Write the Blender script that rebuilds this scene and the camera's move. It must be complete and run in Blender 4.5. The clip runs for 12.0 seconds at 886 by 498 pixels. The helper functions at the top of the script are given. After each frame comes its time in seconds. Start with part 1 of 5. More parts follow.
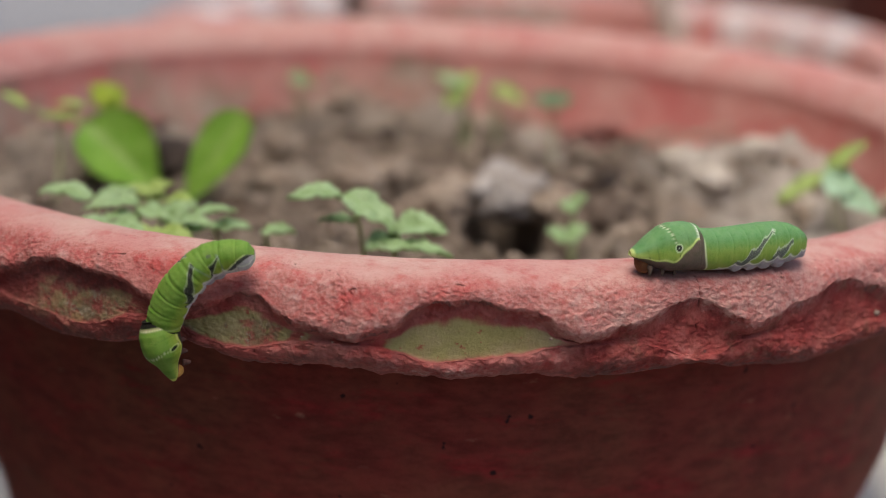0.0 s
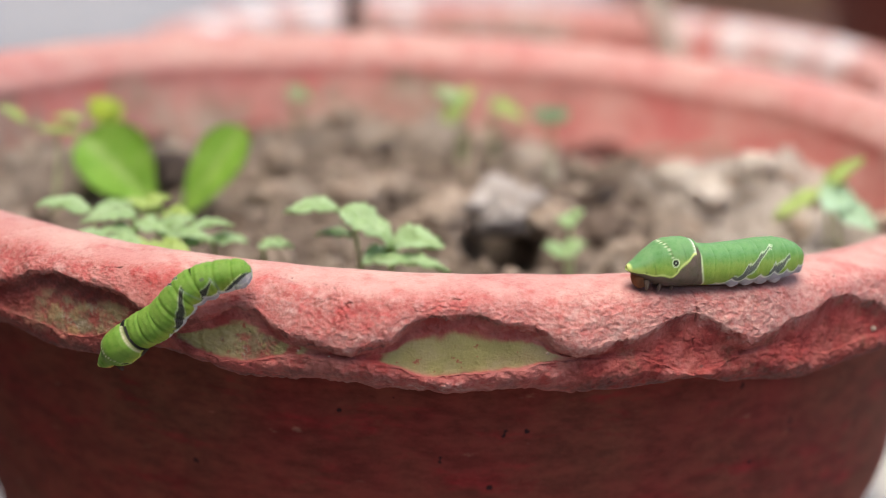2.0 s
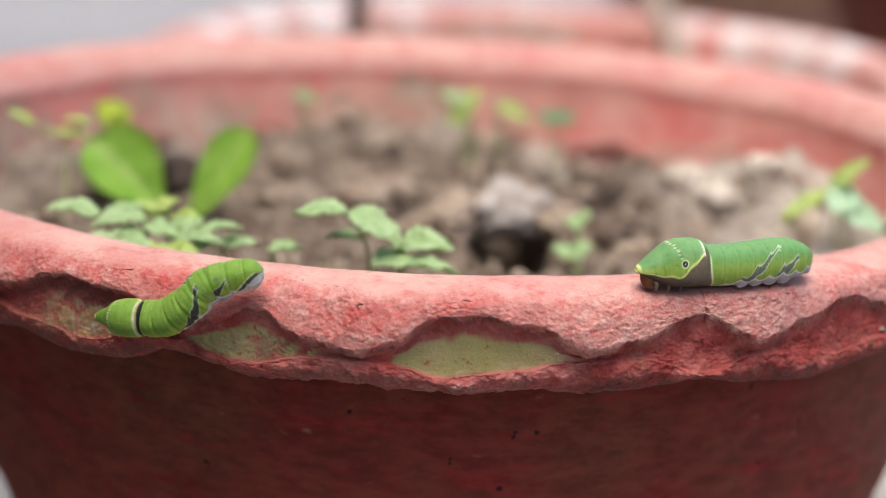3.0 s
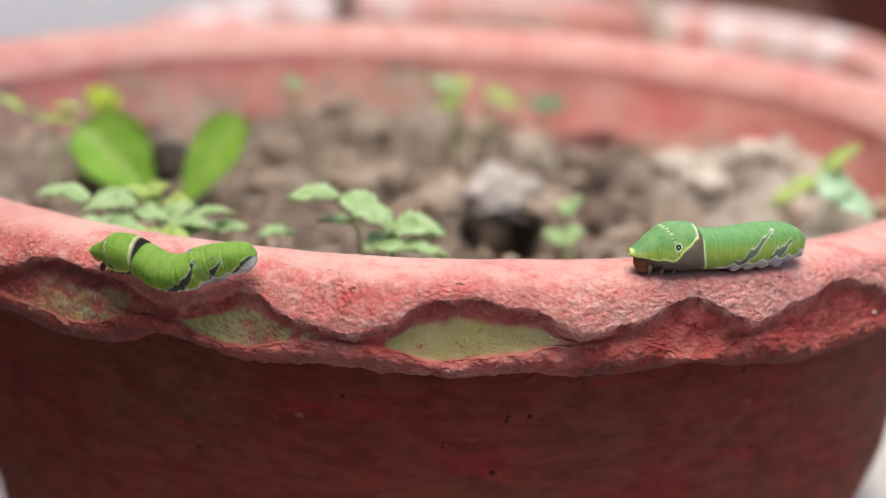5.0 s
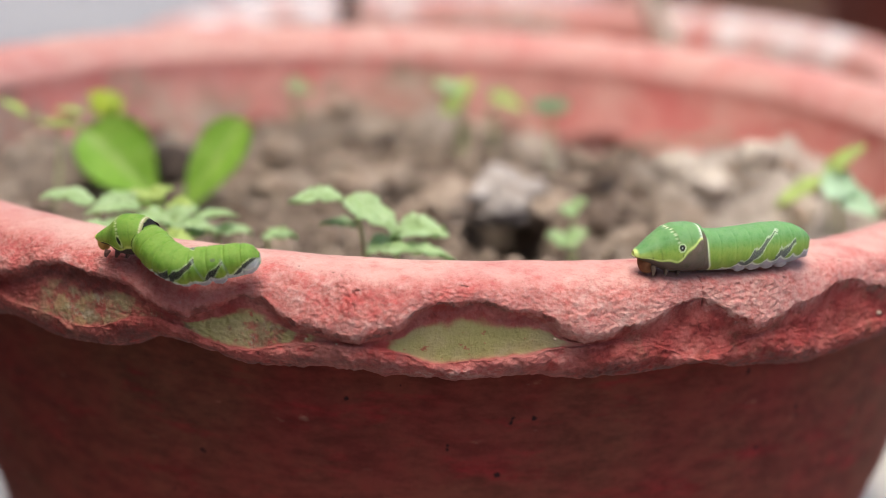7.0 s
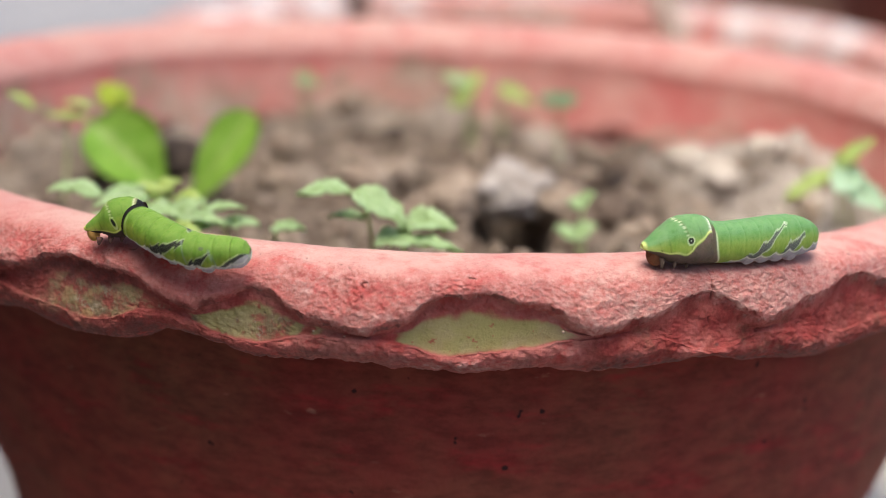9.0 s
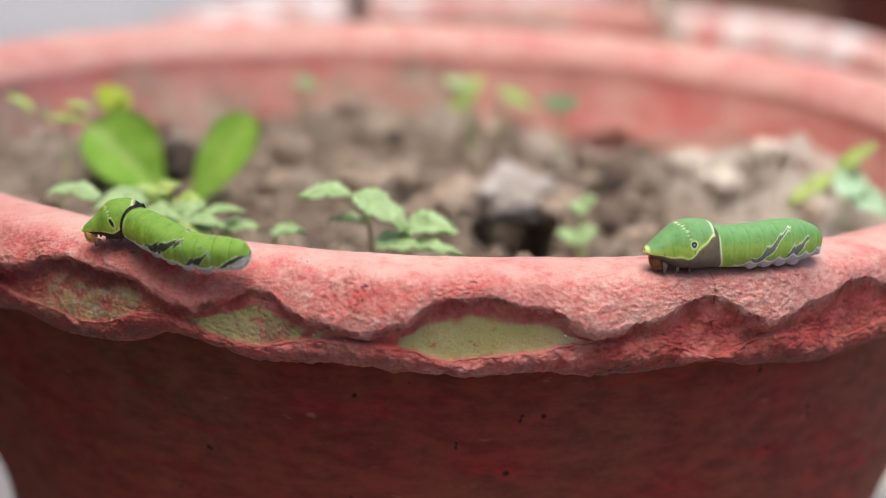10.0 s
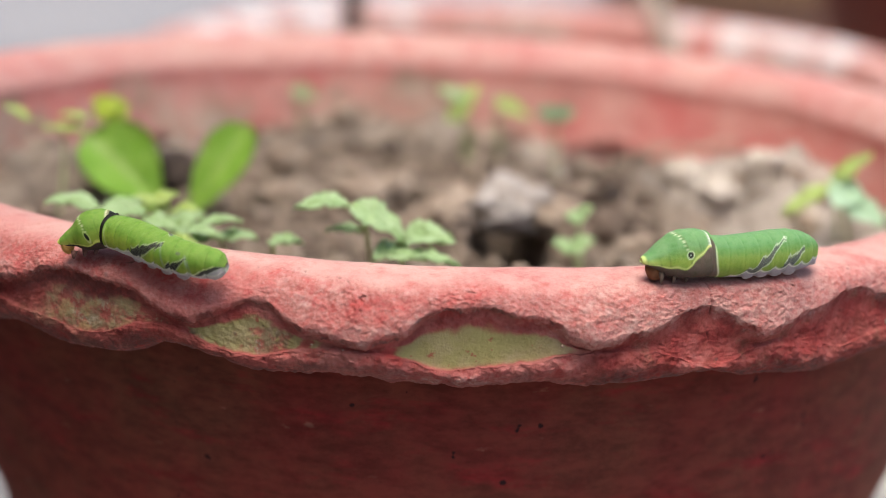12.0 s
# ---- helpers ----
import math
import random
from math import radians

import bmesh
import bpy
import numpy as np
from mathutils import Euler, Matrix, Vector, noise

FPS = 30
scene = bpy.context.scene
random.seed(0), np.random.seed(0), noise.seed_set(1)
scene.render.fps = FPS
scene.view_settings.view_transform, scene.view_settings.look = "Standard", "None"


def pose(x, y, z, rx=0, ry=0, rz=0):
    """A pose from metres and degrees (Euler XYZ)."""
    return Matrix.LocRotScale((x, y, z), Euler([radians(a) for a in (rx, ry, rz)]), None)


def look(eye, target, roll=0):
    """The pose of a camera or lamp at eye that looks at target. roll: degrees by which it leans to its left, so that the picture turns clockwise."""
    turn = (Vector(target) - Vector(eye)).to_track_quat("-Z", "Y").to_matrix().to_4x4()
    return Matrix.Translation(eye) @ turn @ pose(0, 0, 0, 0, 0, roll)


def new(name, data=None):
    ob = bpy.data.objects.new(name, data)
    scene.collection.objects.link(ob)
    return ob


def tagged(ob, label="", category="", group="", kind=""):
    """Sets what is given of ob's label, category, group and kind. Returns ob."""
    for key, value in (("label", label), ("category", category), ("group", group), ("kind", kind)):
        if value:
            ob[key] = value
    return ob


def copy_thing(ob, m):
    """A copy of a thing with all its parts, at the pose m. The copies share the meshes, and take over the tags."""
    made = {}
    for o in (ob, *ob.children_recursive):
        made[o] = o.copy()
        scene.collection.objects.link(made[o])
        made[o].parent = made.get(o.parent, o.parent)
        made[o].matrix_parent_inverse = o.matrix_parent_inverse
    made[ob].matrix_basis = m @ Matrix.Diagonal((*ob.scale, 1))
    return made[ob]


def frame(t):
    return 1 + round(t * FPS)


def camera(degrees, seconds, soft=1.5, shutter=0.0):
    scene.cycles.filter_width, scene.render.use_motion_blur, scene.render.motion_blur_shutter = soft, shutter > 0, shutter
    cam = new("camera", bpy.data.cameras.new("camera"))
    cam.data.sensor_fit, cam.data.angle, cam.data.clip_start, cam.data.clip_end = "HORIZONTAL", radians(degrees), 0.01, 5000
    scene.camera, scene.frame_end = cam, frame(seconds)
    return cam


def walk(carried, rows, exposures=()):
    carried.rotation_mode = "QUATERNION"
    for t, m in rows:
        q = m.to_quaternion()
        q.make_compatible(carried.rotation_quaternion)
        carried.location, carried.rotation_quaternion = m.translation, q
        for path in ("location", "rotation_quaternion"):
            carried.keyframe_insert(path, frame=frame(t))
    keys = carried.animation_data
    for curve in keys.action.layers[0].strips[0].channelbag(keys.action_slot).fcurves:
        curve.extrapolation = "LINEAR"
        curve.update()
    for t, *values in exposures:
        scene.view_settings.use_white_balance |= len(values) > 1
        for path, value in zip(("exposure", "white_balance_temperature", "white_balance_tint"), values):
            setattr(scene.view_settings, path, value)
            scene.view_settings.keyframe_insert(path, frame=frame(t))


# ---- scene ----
cam = camera(22.18, 12.0, soft=0.9)
cam.data.dof.use_dof = True
cam.data.dof.focus_distance = 0.487
cam.data.dof.aperture_fstop = 6.9
cam.data.dof.aperture_blades = 0

walk(cam, [
    (0.0, look((0.0026, -0.6177, 0.3628), (0.00528, -0.13333, 0.23885), 2.57)),
    (0.5, look((0.0034, -0.6167, 0.3623), (0.00594, -0.13190, 0.24011), 2.66)),
    (1.0, look((0.0031, -0.6180, 0.3626), (0.00605, -0.13299, 0.24128), 2.62)),
    (1.5, look((0.0028, -0.6181, 0.3632), (0.00582, -0.13292, 0.24238), 2.64)),
    (2.0, look((0.0031, -0.6179, 0.3624), (0.00584, -0.13259, 0.24197), 2.73)),
    (2.5, look((0.0020, -0.6197, 0.3634), (0.00513, -0.13421, 0.24388), 2.75)),
    (3.0, look((0.0011, -0.6193, 0.3623), (0.00367, -0.13390, 0.24259), 2.59)),
    (4.8, look((0.0003, -0.6200, 0.3614), (0.00701, -0.13509, 0.23957), 2.61)),
    (5.0, look((-0.0010, -0.6194, 0.3601), (0.00542, -0.13433, 0.23909), 2.63)),
    (5.5, look((-0.0000, -0.6206, 0.3603), (0.00548, -0.13543, 0.23956), 2.66)),
    (6.0, look((-0.0000, -0.6196, 0.3599), (0.00531, -0.13439, 0.23949), 2.50)),
    (6.5, look((-0.0002, -0.6191, 0.3596), (0.00517, -0.13381, 0.23939), 2.31)),
    (7.0, look((-0.0004, -0.6188, 0.3593), (0.00462, -0.13342, 0.23925), 2.33)),
    (7.5, look((0.0001, -0.6186, 0.3584), (0.00471, -0.13352, 0.23727), 2.53)),
    (9.5, look((-0.0007, -0.6173, 0.3581), (0.00226, -0.13201, 0.23758), 2.34)),
    (10.0, look((-0.0010, -0.6149, 0.3570), (0.00261, -0.12947, 0.23732), 2.50)),
    (10.5, look((-0.0009, -0.6165, 0.3576), (0.00340, -0.13110, 0.23771), 2.34)),
    (11.0, look((-0.0022, -0.6157, 0.3567), (0.00259, -0.13022, 0.23735), 2.59)),
    (11.5, look((-0.0024, -0.6162, 0.3576), (0.00283, -0.13060, 0.23849), 2.58)),
    (12.0, look((-0.0021, -0.6166, 0.3578), (0.00308, -0.13069, 0.23994), 2.57)),
], exposures=[(0.0, 0.05), (0.3, 0.54), (0.6, 0.66), (12.0, 0.66)])

# ---- world and light ----
world = bpy.data.worlds.new("sky")
scene.world = world
world.use_nodes = True
wn = world.node_tree
sky = wn.nodes.new("ShaderNodeTexSky")
sky.sky_type = "NISHITA"
sky.sun_disc = False
sky.sun_elevation = radians(71)
sky.sun_rotation = radians(180)
sky.air_density, sky.dust_density = 1.0, 3.0
wn.nodes["Background"].inputs["Strength"].default_value = 0.15
wn.links.new(sky.outputs["Color"], wn.nodes["Background"].inputs["Color"])

sun_data = bpy.data.lights.new("sun", "SUN")
sun_data.energy = 2.75
sun_data.angle = radians(42)
sun_data.color = (1.0, 0.965, 0.92)
sun = new("sun", sun_data)
sun.matrix_world = look((-0.16, -0.66, 2.25), (0, 0, 0.2))

RIM_Z = 0.24          # height of the pot's rim above the ground

# ---- materials ----
def material(name, rough=0.8, spec=0.3):
    m = bpy.data.materials.new(name)
    m.use_nodes = True
    b = m.node_tree.nodes["Principled BSDF"]
    b.inputs["Roughness"].default_value = rough
    b.inputs["Specular IOR Level"].default_value = spec
    return m, m.node_tree, b


def noise_fac(nt, scale, detail=4.0, rough=0.6, lo=0.4, hi=0.6, src="Object", stretch=None):
    co = nt.nodes.new("ShaderNodeTexCoord").outputs[src]
    if stretch:
        mp = nt.nodes.new("ShaderNodeMapping")
        mp.inputs["Scale"].default_value = stretch
        nt.links.new(co, mp.inputs["Vector"])
        co = mp.outputs["Vector"]
    n = nt.nodes.new("ShaderNodeTexNoise")
    n.inputs["Scale"].default_value, n.inputs["Detail"].default_value = scale, detail
    n.inputs["Roughness"].default_value = rough
    nt.links.new(co, n.inputs["Vector"])
    r = nt.nodes.new("ShaderNodeMapRange")
    r.inputs["From Min"].default_value, r.inputs["From Max"].default_value = lo, hi
    nt.links.new(n.outputs["Fac"], r.inputs["Value"])
    return r.outputs["Result"]


def attr_fac(nt, name):
    a = nt.nodes.new("ShaderNodeAttribute")
    a.attribute_name = name
    return a.outputs["Fac"]


def combine(nt, op, a, b):
    n = nt.nodes.new("ShaderNodeMath")
    n.operation = op
    n.use_clamp = op != "SUBTRACT"
    for s, v in zip(n.inputs, (a, b)):
        if isinstance(v, (int, float)):
            s.default_value = v
        else:
            nt.links.new(v, s)
    return n.outputs[0]


def blend(nt, fac, a, b):
    n = nt.nodes.new("ShaderNodeMix")
    n.data_type = "RGBA"
    for s, v in ((n.inputs[0], fac), (n.inputs[6], a), (n.inputs[7], b)):
        if isinstance(v, tuple):
            s.default_value = (*v, 1)
        elif isinstance(v, (int, float)):
            s.default_value = v
        else:
            nt.links.new(v, s)
    return n.outputs[2]


def tint(nt, fac, a, c):
    """Colour a, multiplied by c to the degree fac."""
    out = blend(nt, fac, a, c)
    n = out.node
    n.blend_type = "MULTIPLY"
    return out


def relief(nt, b, height, strength=0.5, distance=0.001):
    n = nt.nodes.new("ShaderNodeBump")
    n.inputs["Strength"].default_value, n.inputs["Distance"].default_value = strength, distance
    nt.links.new(height, n.inputs["Height"])
    nt.links.new(n.outputs[0], b.inputs["Normal"])


def paint_material():
    """Sun-bleached red oxide paint over terracotta, with olive paint in the hollows of the crust."""
    m, nt, b = material("weathered_red_paint", 0.85, 0.2)
    base = blend(nt, noise_fac(nt, 55, 6, 0.65, 0.38, 0.62), (0.44, 0.125, 0.110), (0.51, 0.225, 0.190))
    base = blend(nt, noise_fac(nt, 160, 6, 0.7, 0.50, 0.64), base, (0.46, 0.080, 0.070))
    base = blend(nt, combine(nt, "MULTIPLY", noise_fac(nt, 210, 5, 0.7, 0.60, 0.68), 0.55), base, (0.35, 0.205, 0.175))
    base = blend(nt, combine(nt, "MULTIPLY", noise_fac(nt, 95, 6, 0.7, 0.58, 0.72), 0.45), base, (0.50, 0.34, 0.30))
    # bleached on the high grains, still red between them
    grain = noise_fac(nt, 560, 6, 0.72, 0.28, 0.72, stretch=(1, 1, 1.2))
    between = combine(nt, "MULTIPLY", combine(nt, "SUBTRACT", 0.62, grain), 2.2)
    high = combine(nt, "MULTIPLY", combine(nt, "SUBTRACT", grain, 0.58), 0.8)
    faded = blend(nt, noise_fac(nt, 45, 6, 0.65, 0.36, 0.64), (0.525, 0.242, 0.208), (0.555, 0.345, 0.282))
    base = blend(nt, combine(nt, "MULTIPLY", attr_fac(nt, "faded"), noise_fac(nt, 120, 6, 0.7, 0.26, 0.52)), base, faded)
    inner = blend(nt, noise_fac(nt, 60, 5, 0.65, 0.36, 0.64), (0.62, 0.180, 0.155), (0.67, 0.335, 0.275))
    base = blend(nt, combine(nt, "MULTIPLY", attr_fac(nt, "inner"), noise_fac(nt, 40, 5, 0.6, 0.25, 0.5)), base, inner)
    deep = blend(nt, noise_fac(nt, 130, 6, 0.65, 0.40, 0.60), (0.285, 0.047, 0.041), (0.385, 0.105, 0.085))
    deep = blend(nt, noise_fac(nt, 70, 5, 0.7, 0.56, 0.68), deep, (0.25, 0.12, 0.08))
    deep = tint(nt, noise_fac(nt, 240, 5, 0.7, 0.46, 0.64), deep, (0.58, 0.50, 0.47))
    base = blend(nt, combine(nt, "MULTIPLY", attr_fac(nt, "deep"), noise_fac(nt, 60, 5, 0.6, 0.22, 0.45)), base, deep)
    stain = blend(nt, noise_fac(nt, 80, 5, 0.6, 0.4, 0.6), (0.36, 0.23, 0.165), (0.46, 0.36, 0.27))
    base = blend(nt, combine(nt, "MULTIPLY", attr_fac(nt, "stain"), noise_fac(nt, 50, 5, 0.6, 0.3, 0.6)), base, stain)
    crust = blend(nt, noise_fac(nt, 190, 5, 0.65, 0.40, 0.54), (0.27, 0.205, 0.115), (0.36, 0.10, 0.075))
    crust = blend(nt, noise_fac(nt, 330, 5, 0.7, 0.55, 0.66), crust, (0.37, 0.30, 0.20))
    crust = blend(nt, noise_fac(nt, 420, 4, 0.6, 0.66, 0.72), crust, (0.14, 0.08, 0.055))
    base = blend(nt, attr_fac(nt, "crust"), base, crust)
    # mould on the crust's arch; under the ledge the darkening is painted shade
    mould_shade = combine(nt, "MULTIPLY", attr_fac(nt, "mould_shade"), noise_fac(nt, 420, 6, 0.75, 0.38, 0.54))
    base = blend(nt, mould_shade, base, (0.135, 0.062, 0.054))
    coarse = attr_fac(nt, "coarse")
    base = blend(nt, combine(nt, "MULTIPLY", coarse, combine(nt, "MULTIPLY", between, 0.65)), base, (0.40, 0.080, 0.070))
    base = blend(nt, combine(nt, "MULTIPLY", coarse, high), base, (0.63, 0.44, 0.39))
    base = tint(nt, combine(nt, "MULTIPLY", noise_fac(nt, 1100, 5, 0.75, 0.50, 0.68), combine(nt, "ADD", coarse, 0.38)), base, (0.70, 0.60, 0.57))
    olive = blend(nt, noise_fac(nt, 110, 5, 0.6, 0.4, 0.65), (0.33, 0.295, 0.115), (0.39, 0.315, 0.175))
    olive = blend(nt, noise_fac(nt, 260, 4, 0.6, 0.64, 0.68), olive, (0.34, 0.12, 0.07))
    base = blend(nt, attr_fac(nt, "olive"), base, olive)
    lime = combine(nt, "MULTIPLY", attr_fac(nt, "lime"), noise_fac(nt, 300, 5, 0.7, 0.46, 0.62))
    base = blend(nt, lime, base, (0.62, 0.52, 0.46))
    base = blend(nt, attr_fac(nt, "chalk"), base, (0.72, 0.62, 0.58))
    base = blend(nt, combine(nt, "MULTIPLY", noise_fac(nt, 230, 3, 0.5, 0.745, 0.77), 0.6), base, (0.09, 0.05, 0.045))
    base = blend(nt, combine(nt, "MULTIPLY", attr_fac(nt, "crack"), 1.0), base, (0.05, 0.022, 0.018))
    nt.links.new(base, b.inputs["Base Color"])
    relief(nt, b, grain, 0.48, 0.0007)
    return m


def pot_body_material():
    """Old dark red paint on the pot's side, brushed across, with olive stains."""
    m, nt, b = material("dark_red_paint", 0.85, 0.12)
    base = blend(nt, noise_fac(nt, 14, 6, 0.65, 0.36, 0.66), (0.235, 0.041, 0.032), (0.190, 0.073, 0.042))
    base = blend(nt, noise_fac(nt, 40, 7, 0.75, 0.53, 0.68, stretch=(1, 1, 3.5)), base, (0.30, 0.032, 0.031))
    base = blend(nt, noise_fac(nt, 70, 5, 0.7, 0.66, 0.72, stretch=(1, 1, 3.0)), base, (0.36, 0.14, 0.10))
    base = tint(nt, noise_fac(nt, 110, 8, 0.75, 0.42, 0.62, stretch=(1, 1, 2.5)), base, (0.62, 0.66, 0.66))
    base = blend(nt, noise_fac(nt, 240, 2, 0.5, 0.725, 0.745), base, (0.04, 0.015, 0.015))
    nt.links.new(base, b.inputs["Base Color"])
    relief(nt, b, noise_fac(nt, 190, 8, 0.75, 0.2, 0.8, stretch=(1, 1, 1.8)), 0.35, 0.0018)
    return m


def soil_material():
    m, nt, b = material("dry_soil", 0.95, 0.15)
    base = blend(nt, noise_fac(nt, 60, 6, 0.65, 0.35, 0.65), (0.168, 0.119, 0.085), (0.375, 0.292, 0.214))
    base = blend(nt, noise_fac(nt, 150, 6, 0.7, 0.48, 0.66), base, (0.070, 0.044, 0.030))
    base = blend(nt, noise_fac(nt, 85, 5, 0.65, 0.53, 0.68), base, (0.062, 0.040, 0.027))
    base = blend(nt, noise_fac(nt, 25, 4, 0.6, 0.56, 0.70), base, (0.46, 0.37, 0.285))
    base = blend(nt, combine(nt, "MULTIPLY", attr_fac(nt, "sandy"), noise_fac(nt, 70, 5, 0.65, 0.3, 0.5)), base, (0.60, 0.51, 0.42))
    base = tint(nt, attr_fac(nt, "damp"), base, (0.46, 0.42, 0.40))
    nt.links.new(base, b.inputs["Base Color"])
    relief(nt, b, noise_fac(nt, 500, 7, 0.75, 0.2, 0.8), 0.8, 0.002)
    return m


def stone_material(name, a, c):
    m, nt, b = material(name, 0.85, 0.3)
    base = blend(nt, noise_fac(nt, 120, 6, 0.65, 0.38, 0.62), a, c)
    nt.links.new(base, b.inputs["Base Color"])
    relief(nt, b, noise_fac(nt, 600, 6, 0.7, 0.2, 0.8), 0.6, 0.001)
    return m


def leaf_material(name, a, c, edge):
    m, nt, b = material(name, 0.45, 0.4)
    base = blend(nt, noise_fac(nt, 150, 4, 0.6, 0.36, 0.64), a, c)
    base = blend(nt, combine(nt, "MULTIPLY", attr_fac(nt, "vein"), 0.8), base, edge)
    nt.links.new(base, b.inputs["Base Color"])
    glow = nt.nodes.new("ShaderNodeBsdfTranslucent")
    nt.links.new(base, glow.inputs["Color"])
    both = nt.nodes.new("ShaderNodeMixShader")
    both.inputs[0].default_value = 0.45
    nt.links.new(b.outputs[0], both.inputs[1])
    nt.links.new(glow.outputs[0], both.inputs[2])
    nt.links.new(both.outputs[0], nt.nodes["Material Output"].inputs["Surface"])
    relief(nt, b, noise_fac(nt, 500, 4, 0.6, 0.2, 0.8), 0.35, 0.0006)
    return m


def skin_material(name, shift):
    m, nt, b = material(name, 0.6, 0.14)
    a = nt.nodes.new("ShaderNodeAttribute")
    a.attribute_name = "skin"
    base = tint(nt, noise_fac(nt, 420, 5, 0.65, 0.35, 0.7), a.outputs["Color"], shift)
    base = tint(nt, noise_fac(nt, 190, 4, 0.6, 0.45, 0.68), base, (0.80, 0.90, 0.80))
    base = tint(nt, noise_fac(nt, 800, 3, 0.6, 0.55, 0.72), base, (0.86, 0.91, 0.84))
    nt.links.new(base, b.inputs["Base Color"])
    b.inputs["Subsurface Weight"].default_value = 0.18
    b.inputs["Subsurface Radius"].default_value = (0.4, 0.8, 0.15)
    b.inputs["Subsurface Scale"].default_value = 0.0015
    relief(nt, b, noise_fac(nt, 700, 6, 0.7, 0.2, 0.8), 0.4, 0.0005)
    return m


def ground_material():
    m, nt, b = material("grey_concrete", 0.9, 0.2)
    base = blend(nt, noise_fac(nt, 3.0, 6, 0.65, 0.35, 0.65), (0.22, 0.21, 0.212), (0.28, 0.265, 0.255))
    base = blend(nt, noise_fac(nt, 40, 6, 0.7, 0.5, 0.75), base, (0.20, 0.18, 0.165))
    nt.links.new(base, b.inputs["Base Color"])
    relief(nt, b, noise_fac(nt, 120, 6, 0.7, 0.2, 0.8), 0.4, 0.003)
    return m


PAINT = paint_material()
BODY_PAINT = pot_body_material()
SOIL = soil_material()
STONE = stone_material("pale_stone", (0.30, 0.25, 0.21), (0.47, 0.415, 0.37))
CAVITY_SHADE = stone_material("cavity_shade_clod", (0.030, 0.021, 0.016), (0.075, 0.052, 0.038))
TAN = stone_material("tan_clod", (0.46, 0.38, 0.295), (0.58, 0.50, 0.41))
CLOD = stone_material("clay_clod", (0.24, 0.17, 0.12), (0.40, 0.31, 0.23))
DAMP_CLOD = stone_material("damp_clod", (0.095, 0.064, 0.045), (0.20, 0.145, 0.105))
BROWN = stone_material("brown_wood", (0.16, 0.085, 0.045), (0.25, 0.15, 0.08))
BLOCKER = stone_material("dark_blocker", (0.10, 0.075, 0.06), (0.14, 0.11, 0.09))
LEAF = leaf_material("fresh_leaf", (0.225, 0.445, 0.040), (0.33, 0.55, 0.080), (0.42, 0.56, 0.14))
PALE_LEAF = leaf_material("pale_leaf", (0.40, 0.55, 0.245), (0.53, 0.67, 0.37), (0.32, 0.46, 0.16))
OLIVE_LEAF = leaf_material("olive_leaf", (0.30, 0.34, 0.15), (0.38, 0.41, 0.22), (0.4, 0.42, 0.22))
LIME_LEAF = leaf_material("lime_leaf", (0.42, 0.52, 0.035), (0.50, 0.60, 0.07), (0.5, 0.58, 0.1))
MINT_LEAF = leaf_material("minty_leaf", (0.48, 0.68, 0.44), (0.58, 0.76, 0.55), (0.40, 0.55, 0.3))
YOUNG_LEAF = leaf_material("yellowish_leaf", (0.42, 0.54, 0.12), (0.53, 0.64, 0.22), (0.5, 0.58, 0.2))
TEAL_LEAF = leaf_material("bluish_leaf", (0.10, 0.26, 0.11), (0.16, 0.34, 0.17), (0.22, 0.4, 0.2))
STEM = stone_material("dark_bark", (0.045, 0.028, 0.02), (0.09, 0.055, 0.038))
STALK = stone_material("pale_stalk", (0.40, 0.46, 0.19), (0.48, 0.48, 0.26))
SKIN = skin_material("caterpillar_skin", (0.82, 0.92, 0.70))
SKIN_BLUE = skin_material("bluish_caterpillar_skin", (0.80, 0.92, 0.85))
GROUND = ground_material()
BED = stone_material("dark_earth", (0.060, 0.022, 0.013), (0.095, 0.045, 0.024))


# ---- mesh helpers ----
def mesh_object(name, verts, faces, mat, parent=None, label="", smooth=True, attrs=None, colors=None):
    me = bpy.data.meshes.new(name)
    me.from_pydata([tuple(v) for v in verts], [], [tuple(f) for f in faces])
    me.materials.append(mat)
    if smooth:
        me.polygons.foreach_set("use_smooth", [True] * len(me.polygons))
    for key, values in (attrs or {}).items():
        a = me.attributes.new(key, "FLOAT", "POINT")
        a.data.foreach_set("value", np.asarray(values, dtype=np.float32).ravel())
    if colors is not None:
        a = me.attributes.new("skin", "FLOAT_COLOR", "POINT")
        full = np.ones((len(colors), 4), dtype=np.float32)
        full[:, :3] = colors
        a.data.foreach_set("color", full.ravel())
    me.update()
    ob = new(name, me)
    if parent is not None:
        ob.parent = parent
    if label:
        tagged(ob, label=label)
    return ob


def grid_faces(rows, cols, wrap_cols=False, wrap_rows=False):
    out = []
    for i in range(rows if wrap_rows else rows - 1):
        k = (i + 1) % rows
        for j in range(cols if wrap_cols else cols - 1):
            n = (j + 1) % cols
            out.append((i * cols + j, k * cols + j, k * cols + n, i * cols + n))
    return out


def smooth_step(x, a, b):
    u = np.clip((np.asarray(x, float) - a) / (b - a), 0, 1)
    return u * u * (3 - 2 * u)


def fractal(points, scale, octaves=3, seed=0.0):
    off = Vector((seed * 7.3, seed * 3.1, seed * 5.7))
    return np.array([noise.fractal(Vector(p) * scale + off, 0.6, 2.1, octaves) for p in points])


